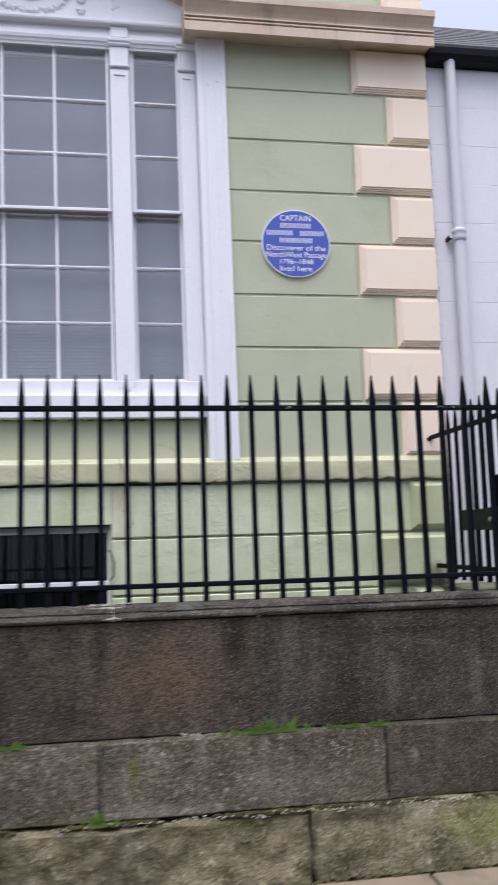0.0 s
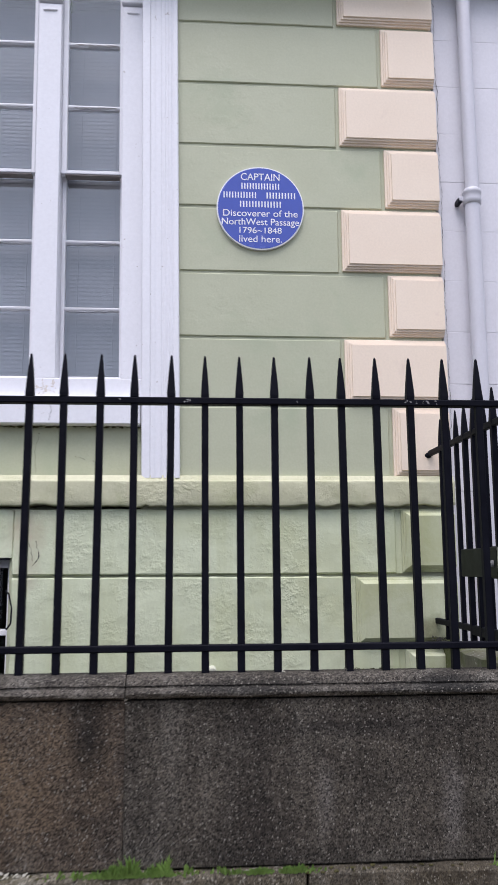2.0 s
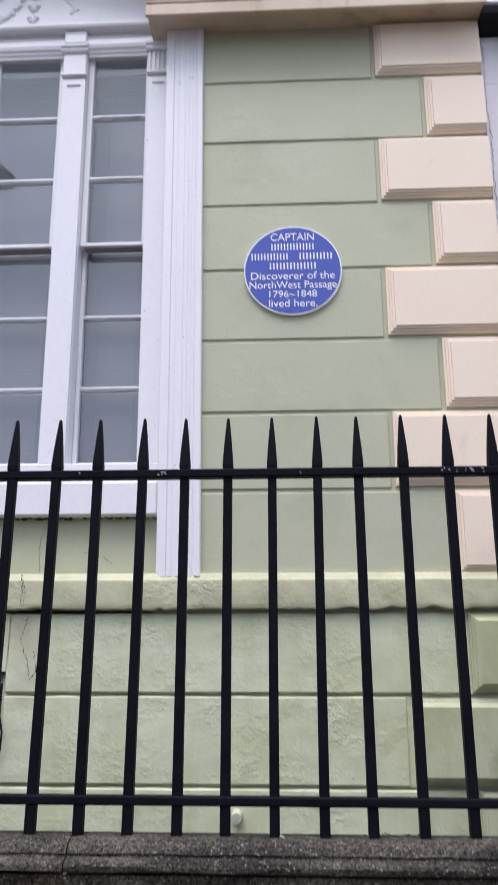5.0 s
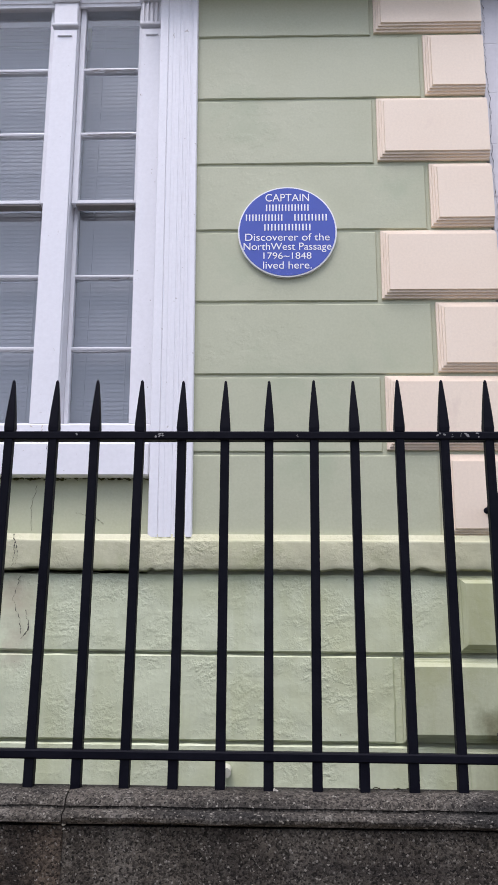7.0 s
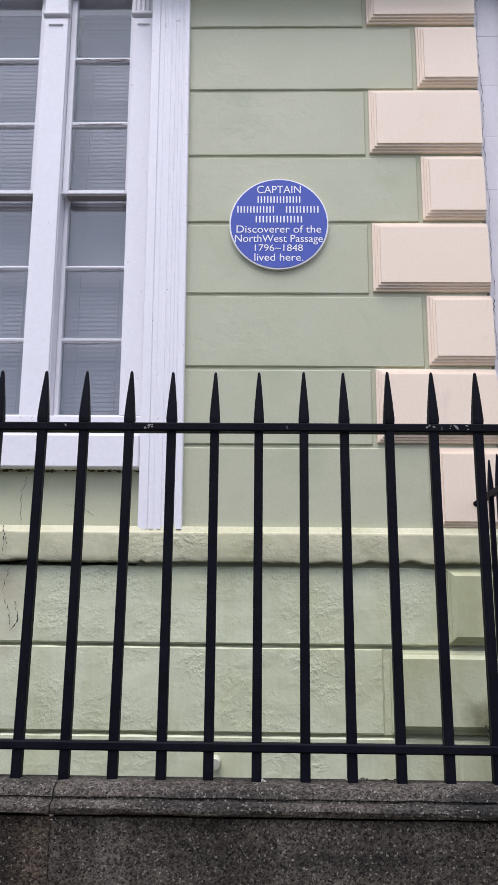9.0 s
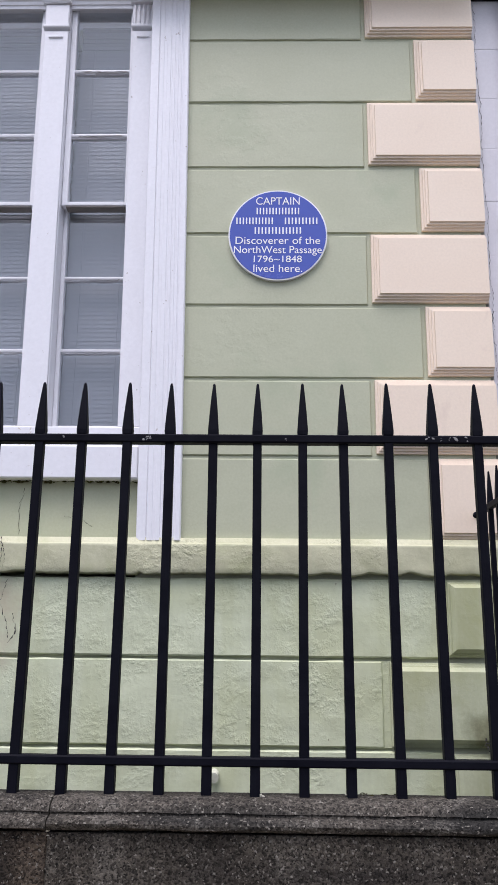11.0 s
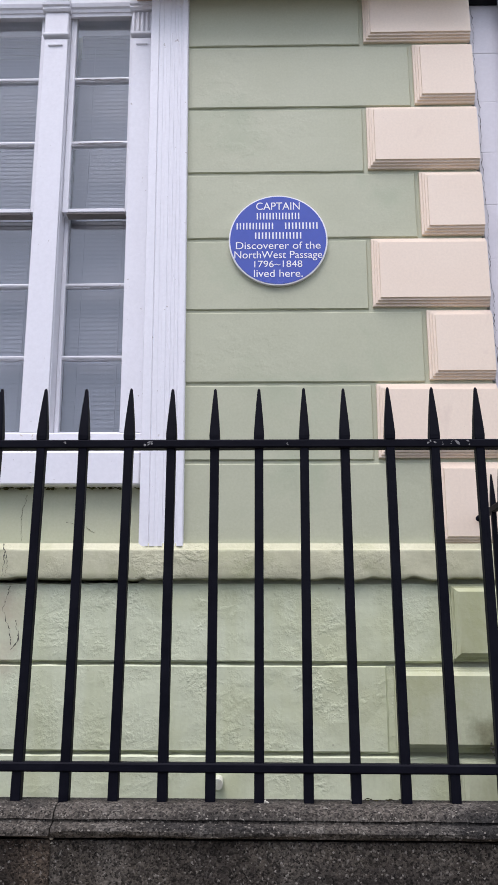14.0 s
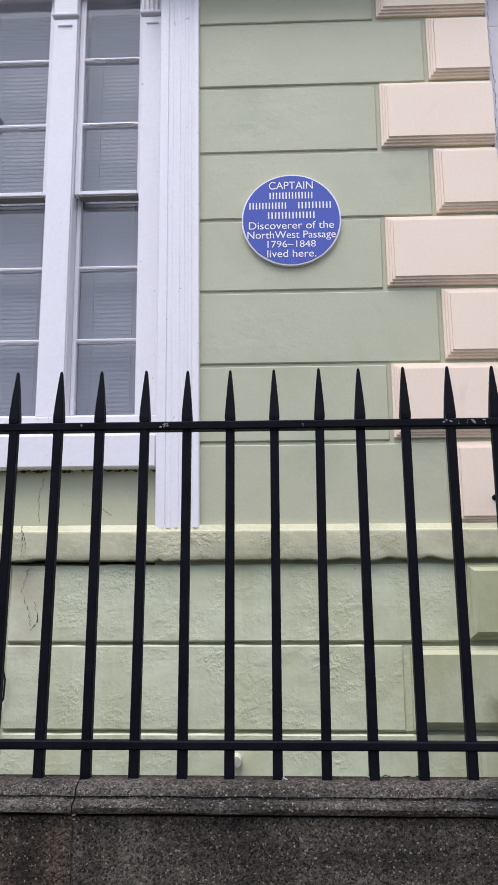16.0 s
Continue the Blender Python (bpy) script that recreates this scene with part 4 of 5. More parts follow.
def lettering(words, height, width, z, spacing=1.0):
    cu = bpy.data.curves.new("lettering", "FONT")
    cu.body, cu.size, cu.align_x, cu.space_character = words, 1.0, "CENTER", spacing
    cu.extrude = 0.0
    tmp = bpy.data.objects.new("lettering", cu)
    me = bpy.data.meshes.new_from_object(tmp)
    bpy.data.objects.remove(tmp)
    bm = bmesh.new()
    bm.from_mesh(me)
    bpy.data.meshes.remove(me)
    xs = [v.co.x for v in bm.verts]
    w = max(xs) - min(xs)
    mid = (max(xs) + min(xs)) / 2
    sx, sz = width / w, height / 0.70
    for v in bm.verts:
        v.co = Vector((PX + (v.co.x - mid) * sx, TEXT_Y, z + v.co.y * sz))
    tagged(part("lettering", bm, ENAMEL, plaque), kind="stuff")


def name_bars(x0, x1, z, h, count):
    """A word that is not spelled out: two plain upright bars for each letter."""
    step = (x1 - x0) / count / 2
    for k in range(count * 2):
        c = PX + x0 + step * (k + 0.5)
        part("lettering_bar", box(c - step * 0.20, c + step * 0.20, TEXT_Y, TEXT_Y + 0.002, PZ + z, PZ + z + h), ENAMEL, plaque)


lettering("CAPTAIN", 0.042, 0.222, PZ + 0.167)
name_bars(-0.113, 0.113, 0.113, 0.036, 7)
name_bars(-0.215, -0.020, 0.058, 0.036, 6)
name_bars(0.030, 0.205, 0.058, 0.036, 5)
name_bars(-0.122, 0.122, 0.004, 0.036, 7)
lettering("Discoverer of the", 0.040, 0.425, PZ - 0.052)
lettering("NorthWest Passage", 0.040, 0.440, PZ - 0.103)
lettering("1796~1848", 0.036, 0.240, PZ - 0.152)
lettering("lived here.", 0.040, 0.243, PZ - 0.205)

# ---- neighbouring house ----
NX0, NY = XC + 0.012, 5.65
near = thing("neighbouring_house", (4.5, 6.0, -0.2), "pale grey painted house with a slate roof", "house")
part("wall", box(NX0, 9.0, NY + 0.012, 9.5, -0.2, 5.18), LILAC, near)
for k in range(17):
    z = -0.066 + k * 0.305
    part("block", slab(NX0 + 0.002, 9.0, z + 0.0004, min(z + 0.3046, 5.175), NY + 0.02, NY, 0.0008, 0.003, 0.12, 80 + k, 0.001, 0.004), LILAC, near)
RZ = 5.245
part("gutter", run([(NY - 0.13, RZ), (NY - 0.14, RZ - 0.03), (NY - 0.13, RZ - 0.075), (NY - 0.09, RZ - 0.105), (NY - 0.02, RZ - 0.11), (NY + 0.02, RZ - 0.11), (NY + 0.02, RZ)],
                   NX0, 9.0), GUTTER, near, "black gutter and fascia")
roof = part("roof", run([(NY - 0.10, RZ + 0.004), (7.6, RZ + 1.58), (9.6, RZ + 0.004)], NX0, 9.0), SLATE, near)
SLOPE = 1.576 / (7.6 - NY + 0.10)
slate = bmesh.new()
for k in range(11):
    for c in range(20):
        y0, x0 = NY - 0.12 + k * 0.2, NX0 + 0.004 + c * 0.25 + (0.12 if k % 2 else 0)
        z0 = RZ + 0.012 + (y0 - NY + 0.10) * SLOPE
        bm = bmesh.new()
        z1 = z0 + 0.30 * SLOPE - 0.006
        vs = [bm.verts.new(p) for p in ((x0, y0, z0), (x0 + 0.244, y0, z0), (x0 + 0.244, y0 + 0.3, z1), (x0, y0 + 0.3, z1),
                                        (x0, y0, z0 + 0.009), (x0 + 0.244, y0, z0 + 0.009), (x0 + 0.244, y0 + 0.3, z1 + 0.006), (x0, y0 + 0.3, z1 + 0.006))]
        for f in ((0, 1, 2, 3), (4, 5, 6, 7), (0, 1, 5, 4), (1, 2, 6, 5), (2, 3, 7, 6), (3, 0, 4, 7)):
            bm.faces.new([vs[q] for q in f])
        bmesh.ops.recalc_face_normals(bm, faces=bm.faces[:])
        part("slate", bm, SLATE, roof)

pipe = thing("downpipe", (2.563, 5.59, 0.1), "pale grey round downpipe with a collar and bracket", "downpipe")
part("upper_pipe", tube((2.568, 5.59, 3.80), (2.568, 5.59, 5.18), 0.040, n=24, caps=False), PIPE, pipe, smooth=True)
part("lower_pipe", tube((2.563, 5.59, 0.1), (2.563, 5.59, 3.76), 0.043, n=24, caps=False), PIPE, pipe, smooth=True)
part("collar", lathe([(0.043, 0), (0.052, 0.006), (0.054, 0.03), (0.050, 0.06), (0.055, 0.066), (0.055, 0.085), (0.044, 0.095)], (2.563, 5.59, 3.73), 24), PIPE, pipe, smooth=True)
part("bracket", box(2.485, 2.563, 5.59, 5.605, 3.755, 3.785, 0.003), PIPE, pipe)
part("bracket_lug", box(2.48, 2.505, 5.59, 5.66, 3.745, 3.775, 0.004), GUTTER, pipe)

# ---- front retaining wall ----
FX, FY, FTURN = 1.2, 4.163, 0.0


def front(name, label, category, z=0.0, kind="", group="", u=0.0, v=0.0):
    m = pose(FX, FY, 0, 0, 0, FTURN)
    at = m @ Vector((u, v, z))
    return thing(name, at, label, category, group, kind, FTURN)


def U(bm, ob, u=0.0, v=0.0, z=0.0):
    """From places along the front line to the thing's own."""
    bm.transform(Matrix.Translation((-u, -v, -z)))
    return bm


retaining = front("wall_south", "dark weathered stone retaining wall with a moulded coping", "wall", 0.0, "structure")
part("core", box(-7, 7, -0.050, 0.03, -1.2, 1.21), MORTAR, retaining, local=True)
for k, (a, b) in enumerate(((-6.9, -4.9), (-4.9, -2.9), (-2.9, -0.468), (-0.468, 1.70), (1.70, 3.6), (3.6, 6.9))):
    part("upper_stone", slab(a + 0.0008, b - 0.0008, 0.697, 1.222, -0.06, -0.082, 0.002, 0.004, 0.03, 100, 0.001, 0.003), STONE_BROWN if b == -0.468 else STONE, retaining, local=True)
for k, (a, b) in enumerate(((-6.5, -5.0), (-5.0, -3.6), (-3.6, -2.3), (-2.3, -1.222), (-1.222, 0.13), (0.13, 1.50), (1.50, 2.9), (2.9, 4.3), (4.3, 5.8))):
    part("lower_stone", slab(a + 0.002, b - 0.002, 0.343, 0.690, -0.04, -0.126, 0.012, 0.010, 0.025, 120 + k, 0.007, 0.010), STONE_DUSK if k == 5 else STONE_LOW, retaining, local=True)
xs = (-6.0, -4.7, -3.3, -1.75, -0.25, 1.0, 2.2, 3.3, 4.4, 5.6)
for k, (a, b) in enumerate(zip(xs, xs[1:])):
    rough = 0.030 if k < 4 else 0.014
    top = (0.325 if k < 4 else 0.342) + 0.006 * math.sin(k * 2.1)
    part("base_stone", slab(a + 0.003, b - 0.003, 0.0, top, -0.04, -0.150, 0.024, 0.045 if k < 4 else 0.018, 0.02, 140 + k, rough, 0.018), STONE_BASE, retaining, local=True)

COPE = [(0.035, 1.195), (-0.050, 1.195), (-0.052, 1.226), (-0.080, 1.228), (-0.096, 1.231), (-0.105, 1.238), (-0.107, 1.246), (-0.102, 1.254), (-0.090, 1.2585),
        (-0.076, 1.261), (-0.074, 1.266), (-0.078, 1.270), (-0.068, 1.287), (-0.048, 1.298), (-0.02, 1.301), (0.035, 1.300)]


def coping(a, b, seed):
    bm = bmesh.new()
    n = max(2, int((b - a) / 0.03))
    rings = []
    for i in range(n + 1):
        x = a + (b - a) * i / n
        ring = []
        for j, (y, z) in enumerate(COPE):
            v = Vector((x * 6, j * 1.7 + seed, 0.0))
            d = noise.noise(v) * 0.0035 + noise.noise(v * 3.1) * 0.002
            end = 0.004 if i in (0, n) else 0.0
            ring.append(bm.verts.new((x, y + d + end if 2 < j < 15 else y, z + d - end * 0.5 if 2 < j < 15 else z)))
        rings.append(ring)
    k = len(COPE)
    for p, q in zip(rings, rings[1:]):
        for j in range(k):
            bm.faces.new((p[j], p[(j + 1) % k], q[(j + 1) % k], q[j]))
    bm.faces.new(rings[0])
    bm.faces.new(rings[-1])
    bmesh.ops.recalc_face_normals(bm, faces=bm.faces[:])
    return bm


for k, (a, b) in enumerate(((-6.9, -4.9), (-4.9, -2.9), (-2.9, -1.16), (-1.16, -0.468), (-0.468, 1.28), (1.28, 3.0), (3.0, 5.0), (5.0, 6.9))):
    part("coping_stone", coping(a + 0.002, b - 0.002, k * 3), COPING, retaining, local=True)

def slab_block(x0, x1, y0, y1, z0, z1):
    """A worn stone block with an uneven top."""
    bm = bmesh.new()
    n, m = 40, 24
    top = [[bm.verts.new((x0 + (x1 - x0) * i / n, y0 + (y1 - y0) * j / m, z1 + noise.noise(Vector((i * 0.6, j * 0.6, 2.0))) * 0.010 - (0.015 if i in (0, n) or j in (0, m) else 0)))
            for i in range(n + 1)] for j in range(m + 1)]
    for j in range(m):
        for i in range(n):
            bm.faces.new((top[j][i], top[j][i + 1], top[j + 1][i + 1], top[j + 1][i]))
    rim = top[0] + [r[-1] for r in top[1:]] + top[-1][-2::-1] + [r[0] for r in top[-2:0:-1]]
    low = [bm.verts.new((v.co.x, v.co.y, z0)) for v in rim]
    for i in range(len(rim)):
        k = (i + 1) % len(rim)
        bm.faces.new((rim[i], low[i], low[k], rim[k]))
    bm.faces.new(low)
    bmesh.ops.recalc_face_normals(bm, faces=bm.faces[:])
    return bm


# kerb under the side railing and the floor of the sunken area
solid("area_floor", box(-3.6, 2.10, 4.36, 5.60, -1.2, -1.0), PAVING, "stone floor of the sunken area before the basement", "floor", "structure")
solid("landing", slab_block(2.285, 4.2, 4.21, 5.60, -1.0, 1.250), LANDING, "mossy grey stone landing beside the house", "landing", "structure")

# ---- railing on the coping ----
PITCH = 0.1263
railing = front("iron_railing", "black painted iron railing with spear-pointed square bars", "railing", 1.30)
railing.matrix_world = pose(FX, FY - 0.011, 1.30, -1.0)
PLACE[railing] = pose(FX, FY - 0.011, 1.30, -1.0)


def bar_mesh():
    """A square bar with a collar and a long spear point; its foot is at its own zero."""
    bm = bmesh.new()
    prof = [(0.0132, 0.0), (0.0128, 0.30), (0.0125, 0.60), (0.0125, 0.935), (0.0125, 0.968), (0.0145, 0.974), (0.0152, 0.985), (0.0120, 1.035), (0.0080, 1.085), (0.0040, 1.127), (0.0020, 1.132)]
    rings = []
    for h, z in prof:
        c = h * 0.82
        rings.append([bm.verts.new(p) for p in ((-c, -h, z), (c, -h, z), (h, -c, z), (h, c, z), (c, h, z), (-c, h, z), (-h, c, z), (-h, -c, z))])
    for a, b in zip(rings, rings[1:]):
        for i in range(8):
            bm.faces.new((a[i], a[(i + 1) % 8], b[(i + 1) % 8], b[i]))
    bm.faces.new(rings[0][::-1])
    bm.faces.new(rings[-1])
    return mesh_of(bm, "bar", IRON)


BAR = bar_mesh()
U6 = 0.050     # the place of one bar along the line; the others follow at even steps
rnd = random.Random(11)
for k in range(-36, 8):
    ob = new("bar", BAR)
    ob.parent = railing
    ob.matrix_basis = pose(U6 + k * PITCH + rnd.uniform(-0.002, 0.002), 0, -0.004, rnd.uniform(-0.25, 0.25), rnd.uniform(-0.25, 0.25), rnd.uniform(-2, 2))
ULEFT, URIGHT = U6 - 36.6 * PITCH, 1.05
part("top_rail", box(ULEFT, URIGHT, -0.0185, 0.0185, 0.943, 0.968, 0.004), IRON, railing, local=True)
part("bottom_rail", box(ULEFT, URIGHT, -0.0185, 0.0185, 0.071, 0.095, 0.004), IRON, railing, local=True)
rnd = random.Random(23)
for u, w in ((0.535, 0.006), (0.552, 0.004), (0.575, 0.003), (0.622, 0.009), (0.645, 0.005), (-0.275, 0.007), (-0.26, 0.004), (0.60, 0.003), (-0.51, 0.004), (0.13, 0.003)):
    bm = bmesh.new()
    for q in range(3):
        bmesh.ops.create_icosphere(bm, subdivisions=1, radius=1.0, matrix=Matrix.LocRotScale(
            (u + rnd.uniform(-w, w), -0.0183, 0.956 + rnd.uniform(-0.006, 0.006)), Euler((0, rnd.uniform(-1, 1), 0)), (w * rnd.uniform(0.5, 1), 0.0012, w * rnd.uniform(0.25, 0.6))))
    part("paint_chip", bm, CHIP_AND_SHEEN, railing, "bare patch of chipped paint", local=True)

corner = front("railing_post", "black cast iron corner post with an urn finial", "post", 1.30, u=1.047)
part("shaft", box(-0.030, 0.030, -0.030, 0.030, 0, 0.955, 0.006), IRON, corner, local=True)
part("urn_finial", lathe([(0.030, 0.88), (0.040, 0.90), (0.042, 0.945), (0.030, 0.965), (0.026, 0.99), (0.034, 1.005), (0.036, 1.02), (0.028, 1.035), (0.034, 1.06), (0.045, 1.095),
                          (0.047, 1.125), (0.062, 1.138), (0.067, 1.144), (0.066, 1.156), (0.050, 1.168), (0.034, 1.184), (0.020, 1.196), (0.014, 1.206), (0.023, 1.214), (0.026, 1.226),
                          (0.020, 1.238), (0.016, 1.250), (0.014, 1.258), (0.006, 1.261)], (0, 0, 0), 20), IRON, corner, local=True, smooth=True)

# ---- side railing and gate between the post and the house ----
SX, SY1 = 2.25, 5.55
side = thing("side_railing", (SX, 5.2, 1.285), "black iron railing running back to the house corner", "railing")
part("top_rail", box(SX - 0.012, SX + 0.012, 5.01, SY1 + 0.03, 2.255, 2.285, 0.004), IRON, side)
part("bottom_rail", box(SX - 0.012, SX + 0.012, 5.01, SY1 + 0.03, 1.36, 1.39, 0.004), IRON, side)
for z in (2.262, 1.375):
    part("wall_lug", tube((SX, SY1 + 0.02, z), (SX - 0.035, SY1 + 0.055, z - 0.006), 0.016, 0.019, n=10), IRON, side)
for k in range(3):
    ob = new("bar", BAR)
    ob.parent = side
    ob.matrix_basis = Matrix.LocRotScale((0, 5.381 - k * 0.1233 - 5.2, 0.008), None, (0.84, 0.84, 1.0))

gate = thing("iron_gate", (SX, 4.5, 1.30), "black iron gate with a solid lower panel and a lock", "gate")
part("gate_rail", box(SX - 0.012, SX + 0.012, 4.20, 5.02, 2.255, 2.285, 0.004), IRON, gate)
part("gate_rail", box(SX - 0.012, SX + 0.012, 4.20, 5.02, 1.345, 1.39, 0.004), IRON, gate)
for k in range(7):
    ob = new("bar", BAR)
    ob.parent = gate
    ob.matrix_basis = Matrix.LocRotScale((0, 5.008 - k * 0.1225 - 4.5, -0.002), None, (1.0, 1.0, 1.0))
bm = bmesh.new()
for sx in (SX + 0.012, SX + 0.018):
    bm.faces.new([bm.verts.new((sx, y, z)) for y, z in ((4.20, 1.33), (4.632, 1.33), (4.632, 1.925), (4.20, 2.045))])
bmesh.ops.bridge_loops(bm, edges=bm.edges[:])
bmesh.ops.recalc_face_normals(bm, faces=bm.faces[:])
part("sheet_panel", bm, IRON, gate, "black sheet panel with a rising top edge")
part("lock_plate", box(SX - 0.018, SX - 0.006, 4.69, 5.09, 1.610, 1.738, 0.004), LOCKBOX, gate, "dark olive lock plate")
lock = part("lock_case", box(SX - 0.034, SX + 0.012, 4.575, 4.69, 1.605, 1.742, 0.018, segs=3), LOCKBOX, gate, "dark rounded lock case")
# pale strip draws the highlight along the edge of the lock case
part("worn_edge", box(SX - 0.037, SX - 0.031, 4.568, 4.578, 1.625, 1.735, 0.002), LOCK_HIGHLIGHT, lock, "bright steel strip for the highlight on the worn lock edge")
# added grey lump stands in for the mottled worn sheen on the case
part("keyhole_cover", lathe([(0.0, -0.016), (0.010, -0.014), (0.013, 0.0), (0.010, 0.014), (0.0, 0.016)], (SX - 0.034, 4.635, 1.668), 12), CHIP_AND_SHEEN, lock, "grey lump for the worn sheen of the lock case", smooth=True)

# ---- street lamp at the kerb, mirrored in the panes ----
LX, LY = -2.80, 1.30
lamp = thing("street_lamp", (LX, LY, GZ - 0.03), "black street lamp with a swan-neck arm at the kerb", "street lamp")
part("base", lathe([(0.11, 0.0), (0.11, 0.05), (0.085, 0.08), (0.08, 0.9), (0.06, 0.96)], (LX, LY, GZ - 0.03), 20), GUTTER, lamp, smooth=True)
part("post", tube((LX, LY, 0.9), (LX, LY, 8.0), 0.052, 0.038, n=20), GUTTER, lamp)
bm = bmesh.new()
last = None
for k in range(13):
    f = k / 12
    a = Vector((LX + 0.59 * (1 - math.cos(f * math.pi / 2)) * 0.35 + 0.59 * f * 0.65, LY, 8.0 + 0.10 * math.sin(f * math.pi) - 0.34 * f * f))
    if last is not None:
        tube(last, a, 0.020, n=10, bm=bm)
    last = a
part("swan_neck", bm, GUTTER, lamp)
head = part("lamp_head", lathe([(0.03, 0.12), (0.05, 0.10), (0.06, 0.05), (0.13, 0.02), (0.20, -0.05), (0.215, -0.10), (0.205, -0.11), (0.19, -0.10)], (LX + 0.60, LY, 7.60), 24), GUTTER, lamp, smooth=True)
part("lens", lathe([(0.185, -0.105), (0.15, -0.135), (0.08, -0.155), (0.01, -0.16)], (LX + 0.60, LY, 7.60), 24), BLIND, head, "grey unlit lens", smooth=True)

# ---- small pipe stub on the plinth ----
bm = tube((1.06, 5.61, 1.135), (1.06, 5.54, 1.127), 0.022, n=16)
stub = solid("overflow_pipe", bm, CREAM, "short cream painted pipe stub in the plinth", "pipe", smooth=False)

# ---- broken render round the foot of the side railing ----
rnd = random.Random(61)
bm = bmesh.new()
for _ in range(70):
    r = rnd.uniform(0.003, 0.007)
    bmesh.ops.create_icosphere(bm, subdivisions=1, radius=r, matrix=Matrix.LocRotScale(
        (2.258 + rnd.gauss(0, 0.018), 5.561 + rnd.uniform(-0.003, 0.003), 1.268 + rnd.gauss(0, 0.016)), Euler((rnd.uniform(-1, 1), rnd.uniform(-1, 1), 0)), (1.0, 0.6, 0.8)))
part("broken_render", bm, MORTAR, wall, "dark crumbled hole in the render")

# ---- pale lichen on the coping ----
def lichen(u, z, v, spread, count, seed):
    rnd = random.Random(seed)
    bm = bmesh.new()
    for _ in range(count):
        r = rnd.uniform(0.25, 1.0) * 0.006
        bmesh.ops.create_icosphere(bm, subdivisions=1, radius=1.0, matrix=Matrix.LocRotScale(
            (u + rnd.gauss(0, spread), v + rnd.uniform(-0.003, 0.003), z + rnd.uniform(-0.008, 0.008)), Euler((0, rnd.uniform(-1, 1), 0)), (r * 1.4, 0.003, r * 0.7)))
    part("lichen", bm, LICHEN, retaining, "pale lichen patch", local=True)


lichen(-1.19, 1.284, -0.060, 0.045, 110, 1)
lichen(-1.20, 1.2985, -0.035, 0.045, 60, 8)
lichen(-1.16, 1.240, -0.105, 0.035, 22, 2)
lichen(0.070, 1.300, -0.020, 0.004, 4, 3)
lichen(-0.466, 1.222, -0.084, 0.002, 2, 4)
lichen(0.291, 1.301, -0.018, 0.004, 3, 5)
lichen(0.425, 1.301, -0.018, 0.004, 3, 6)
lichen(-0.815, 0.697, -0.100, 0.028, 26, 7)
for k in range(14):
    lichen(-1.35 + k * 0.14, 0.334 + 0.006 * math.sin(k * 1.9), -0.150, 0.045, 12, 50 + k)

# ---- peeling paint at the foot of the mullion ----
rnd = random.Random(77)
for k in range(9):
    bm = bmesh.new()
    for q in range(4):
        bmesh.ops.create_icosphere(bm, subdivisions=1, radius=1.0, matrix=Matrix.LocRotScale(
            (0.13 + rnd.gauss(0, 0.03), 5.6895, 2.645 + rnd.gauss(0, 0.022)), Euler((0, rnd.uniform(-1.5, 1.5), 0)), (rnd.uniform(0.004, 0.014), 0.001, rnd.uniform(0.002, 0.005))))
    part("paint_flake", bm, FLAKE, window, "bare buff patch of peeled paint")

# ---- flaked putty along the glazing bars ----
rnd = random.Random(91)
for z in (4.3625, 4.7690):
    for _ in range(4):
        bm = bmesh.new()
        for q in range(3):
            bmesh.ops.create_icosphere(bm, subdivisions=1, radius=1.0, matrix=Matrix.LocRotScale(
                (rnd.uniform(0.23, 0.50), 5.7465, z - 0.0085 + rnd.uniform(-0.002, 0.002)), Euler((0, rnd.uniform(-0.1, 0.1), 0)), (rnd.uniform(0.006, 0.028), 0.0012, rnd.uniform(0.0012, 0.0028))))
        part("putty_flake", bm, SHADE_AND_BARE_WOOD, window, "dark bare patch of flaked putty")

# ---- cracks in the render ----


def crack(path, seed, parent, width=0.0018):
    """A fine dark crack that wanders along a path of (x, y, z)."""
    rnd = random.Random(seed)
    pts = []
    for p0, p1 in zip(path, path[1:]):
        for k in range(9):
            stray = min(0.006, (Vector(p1) - Vector(p0)).length * 0.07)
            q = Vector(p0).lerp(Vector(p1), k / 9)
            pts.append(q + Vector((rnd.uniform(-stray, stray), 0, rnd.uniform(-stray, stray))))
    bm = bmesh.new()
    rows = []
    for k, q in enumerate(pts):
        w = width * (rnd.uniform(0.25, 0.9) if rnd.random() < 0.85 else 2.2)
        rows.append((bm.verts.new(q + Vector((-w / 2, 0, 0))), bm.verts.new(q + Vector((0, -0.0015, 0))), bm.verts.new(q + Vector((w / 2, 0, 0)))))
    for a, b in zip(rows, rows[1:]):
        bm.faces.new((a[0], a[1], b[1], b[0]))
        bm.faces.new((a[1], a[2], b[2], b[1]))
    part("crack", bm, MORTAR, parent, "fine dark crack")


crack([(0.085, 5.545, 2.10), (0.095, 5.545, 2.04), (0.088, 5.546, 1.99)], 1, wall)
crack([(0.10, 5.592, 1.95), (0.075, 5.592, 1.86), (0.11, 5.592, 1.76), (0.125, 5.592, 1.68)], 2, wall)
crack([(0.14, 5.592, 1.80), (0.155, 5.592, 1.72), (0.12, 5.592, 1.66)], 3, wall, 0.003)
crack([(0.115, 5.711, 2.40), (0.09, 5.711, 2.30), (0.10, 5.711, 2.16)], 4, wall)
crack([(0.165, 5.634, 2.58), (0.185, 5.634, 2.52), (0.175, 5.634, 2.44)], 5, window, 0.0015)

crack([(0.31, 5.711, 2.262), (0.345, 5.711, 2.256), (0.375, 5.711, 2.240)], 6, wall, 0.003)
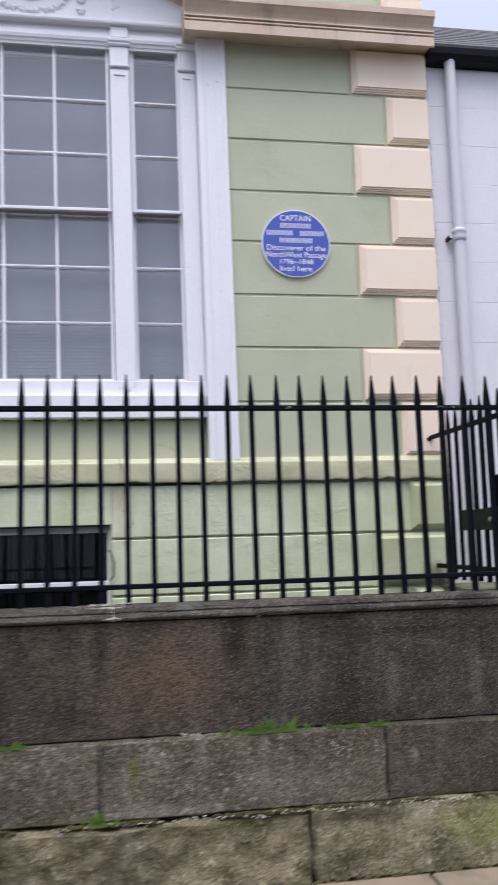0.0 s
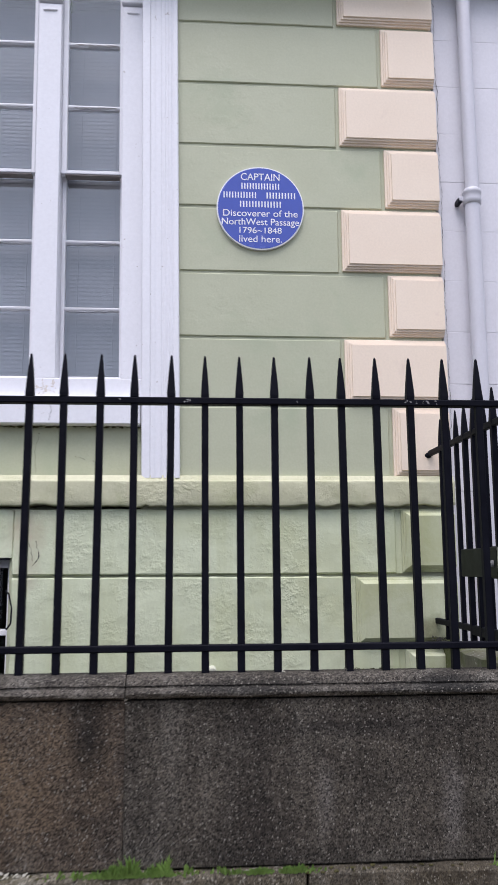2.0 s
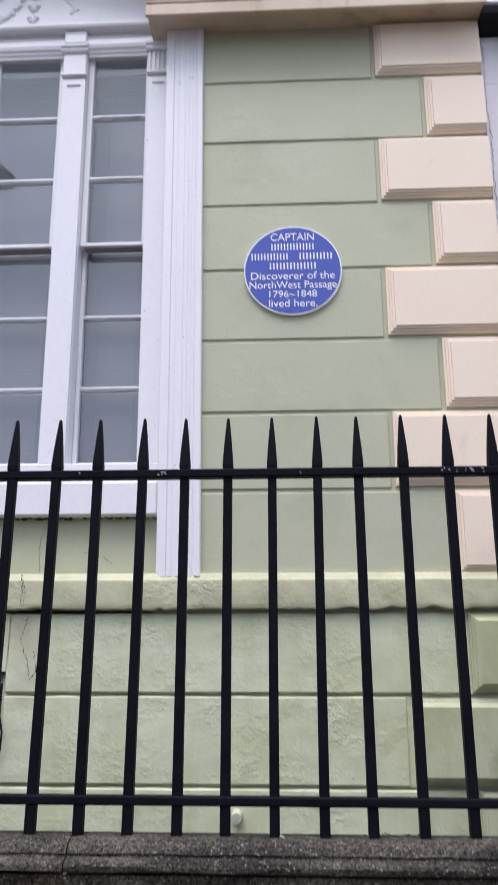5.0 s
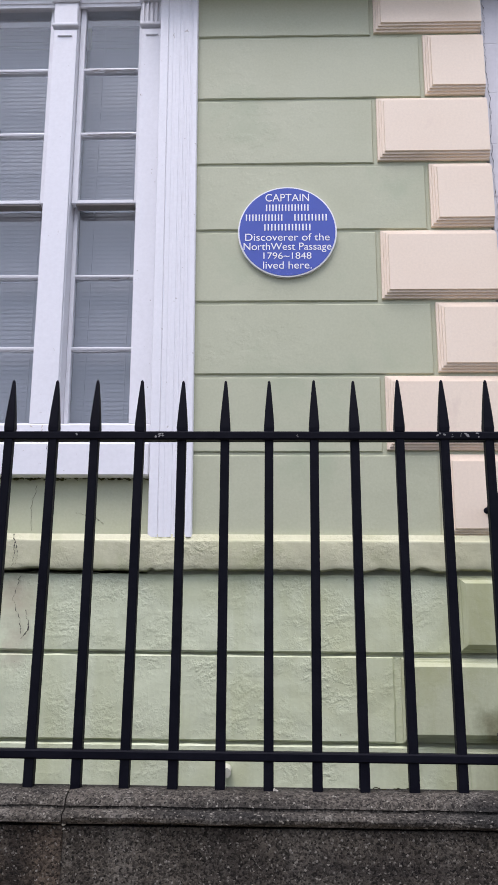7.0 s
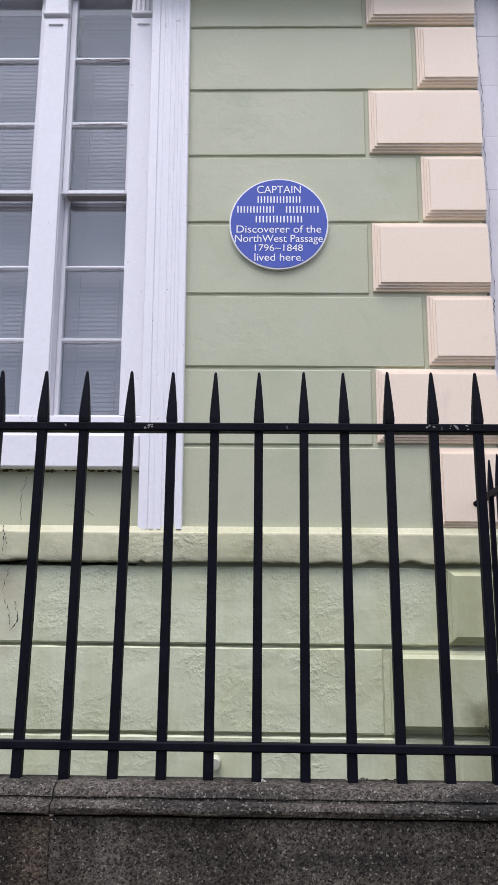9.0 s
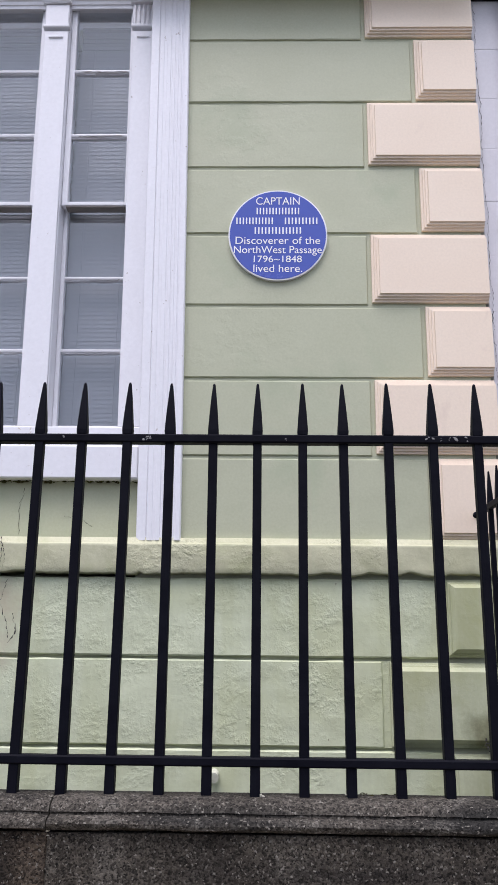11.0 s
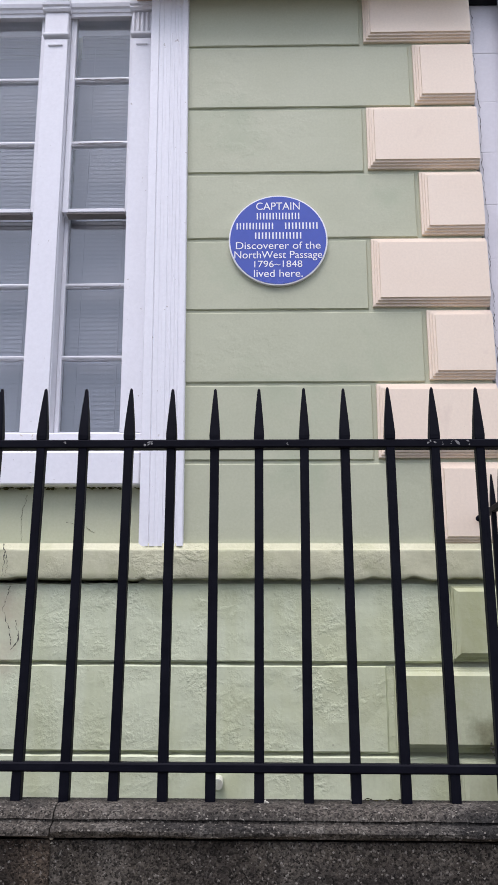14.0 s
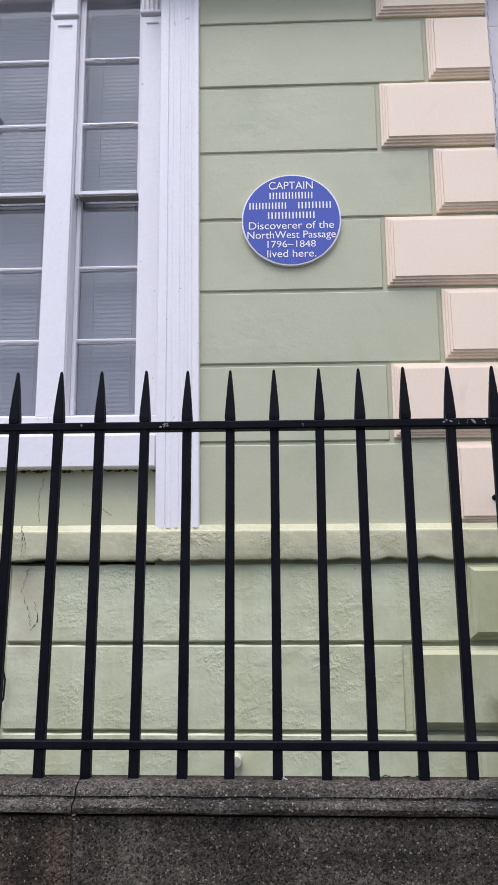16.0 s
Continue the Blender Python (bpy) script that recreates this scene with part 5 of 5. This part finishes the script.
crack([(0.405, 5.711, 2.245), (0.43, 5.711, 2.222), (0.45, 5.711, 2.212)], 7, wall, 0.003)
crack([(0.075, 5.548, 2.135), (0.082, 5.548, 2.06), (0.072, 5.548, 1.99)], 8, wall, 0.003)
rnd = random.Random(40)
crack([(2.399 + rnd.uniform(-0.005, 0.005), 5.646, 5.1 - 0.16 * k) for k in range(18)], 9, near, 0.0016)

crack([(0.016, 3.996, 0.16), (0.117, 3.990, 0.208), (0.271, 3.990, 0.22), (0.296, 3.994, 0.268)], 10, retaining, 0.010)

# ---- pavement slabs ----
rnd = random.Random(3)
for i in range(16):
    for j in range(3):
        x0, y0 = -4.98 + i * 0.72 + (0.3 if j % 2 else 0), 1.75 + j * 0.75
        bm = box(x0 + 0.006, x0 + 0.714, y0 + 0.006, y0 + 0.744, GZ - 0.07, GZ + rnd.uniform(-0.004, 0.004), 0.008)
        part("paving_slab", bm, PAVING, pavement)

# ---- grass in the joints ----
def tuft(name, u0, u1, z, v, blades, height, seed):
    rnd = random.Random(seed)
    g = bmesh.new()
    for _ in range(blades * 3):
        u = rnd.gauss((u0 + u1) / 2, (u1 - u0) / 4)
        lump = 0.55 + 0.9 * noise.noise(Vector((u * 22, seed * 3.0, 0.5)))
        if lump < rnd.uniform(0.0, 0.6):
            continue
        h = height * rnd.uniform(0.25, 1.0) * min(1.0, max(0.25, lump))
        a, lean, w = rnd.uniform(-1.2, 1.2), rnd.uniform(0.1, 0.8), rnd.uniform(0.002, 0.0045)
        base = Vector((u, v + rnd.uniform(-0.006, 0.01), z + rnd.uniform(-0.006, 0.004)))
        tip = base + Vector((math.sin(a) * lean * h, -abs(math.cos(a)) * lean * h * 0.8, h * (1 - 0.4 * lean)))
        midp = base.lerp(tip, 0.55) + Vector((0, 0, h * 0.15))
        vs = [g.verts.new(p) for p in (base - Vector((w, 0, 0)), base + Vector((w, 0, 0)), midp + Vector((w * 0.8, 0, 0)), tip, midp - Vector((w * 0.8, 0, 0)))]
        g.faces.new(vs)
    ob = front(name, "fresh green grass growing from a joint of the stone wall", "grass", z, "stuff", "grass in the wall joints", (u0 + u1) / 2, v)
    g.transform(Matrix.Translation((-(u0 + u1) / 2, -v, -z)))
    me = mesh_of(g, name, LEAF)
    blades_ob = new("blades", me)
    blades_ob.parent = ob
    return ob


tuft("grass_tuft", -0.62, -0.30, 0.692, -0.125, 260, 0.050, 1)
tuft("grass_tuft", -0.44, -0.33, 0.695, -0.125, 200, 0.085, 2)
tuft("grass_tuft", -0.12, 0.14, 0.692, -0.125, 260, 0.040, 3)
tuft("grass_tuft", 0.80, 1.05, 0.692, -0.125, 260, 0.060, 4)
tuft("grass_tuft", -1.75, -1.50, 0.692, -0.125, 160, 0.040, 5)
tuft("grass_tuft", -1.26, -1.17, 0.34, -0.15, 160, 0.090, 6)


# ---- moss along the ledges, and the painted shade line under the sill ----
def moss(u0, u1, z, v, count, seed, size=0.012):
    rnd = random.Random(seed)
    verts, faces = [], []
    ico = bmesh.new()
    bmesh.ops.create_icosphere(ico, subdivisions=1, radius=1.0)
    base = [q.co.copy() for q in ico.verts]
    tris = [[q.index for q in f.verts] for f in ico.faces]
    ico.free()
    for _ in range(count):
        u = rnd.uniform(u0, u1)
        if noise.noise(Vector((u * 3.0, seed, 0))) < rnd.uniform(-0.35, 0.35):
            continue
        c = Vector((u, v + rnd.uniform(-0.010, 0.012), z + rnd.uniform(-0.008, 0.005)))
        r = size * rnd.uniform(0.3, 1.0)
        k = len(verts)
        verts += [c + Vector((q.x * r * 1.5, q.y * r, q.z * r * 0.6)) + Vector([rnd.uniform(-0.25, 0.25) * r for _ in range(3)]) for q in base]
        faces += [[k + i for i in t] for t in tris]
    me = bpy.data.meshes.new("moss")
    me.from_pydata(verts, [], faces)
    me.materials.append(MOSS_AND_SHADE)
    ob = front("moss", "low olive clumps: moss and dirt on ledges, painted shade under the sill", "moss", z, "stuff", "moss on the wall", (u0 + u1) / 2, v)
    me.transform(Matrix.Translation((-(u0 + u1) / 2, -v, -z)))
    cl = new("clumps", me)
    cl.parent = ob
    return ob


moss(-2.2, -0.3, 0.338, -0.135, 900, 3)
moss(-0.3, 1.8, 0.340, -0.135, 900, 4)
moss(-2.2, 1.8, 0.693, -0.112, 500, 5, 0.007)
# this row of dark clumps paints the shadow band under the window sill
moss(-1.9, -0.545, 2.430, 1.545, 420, 9, 0.008)
moss(-2.2, 1.8, GZ + 0.004, -0.165, 700, 6, 0.014)
moss(0.28, 0.44, 1.2985, 0.026, 150, 12, 0.0045)
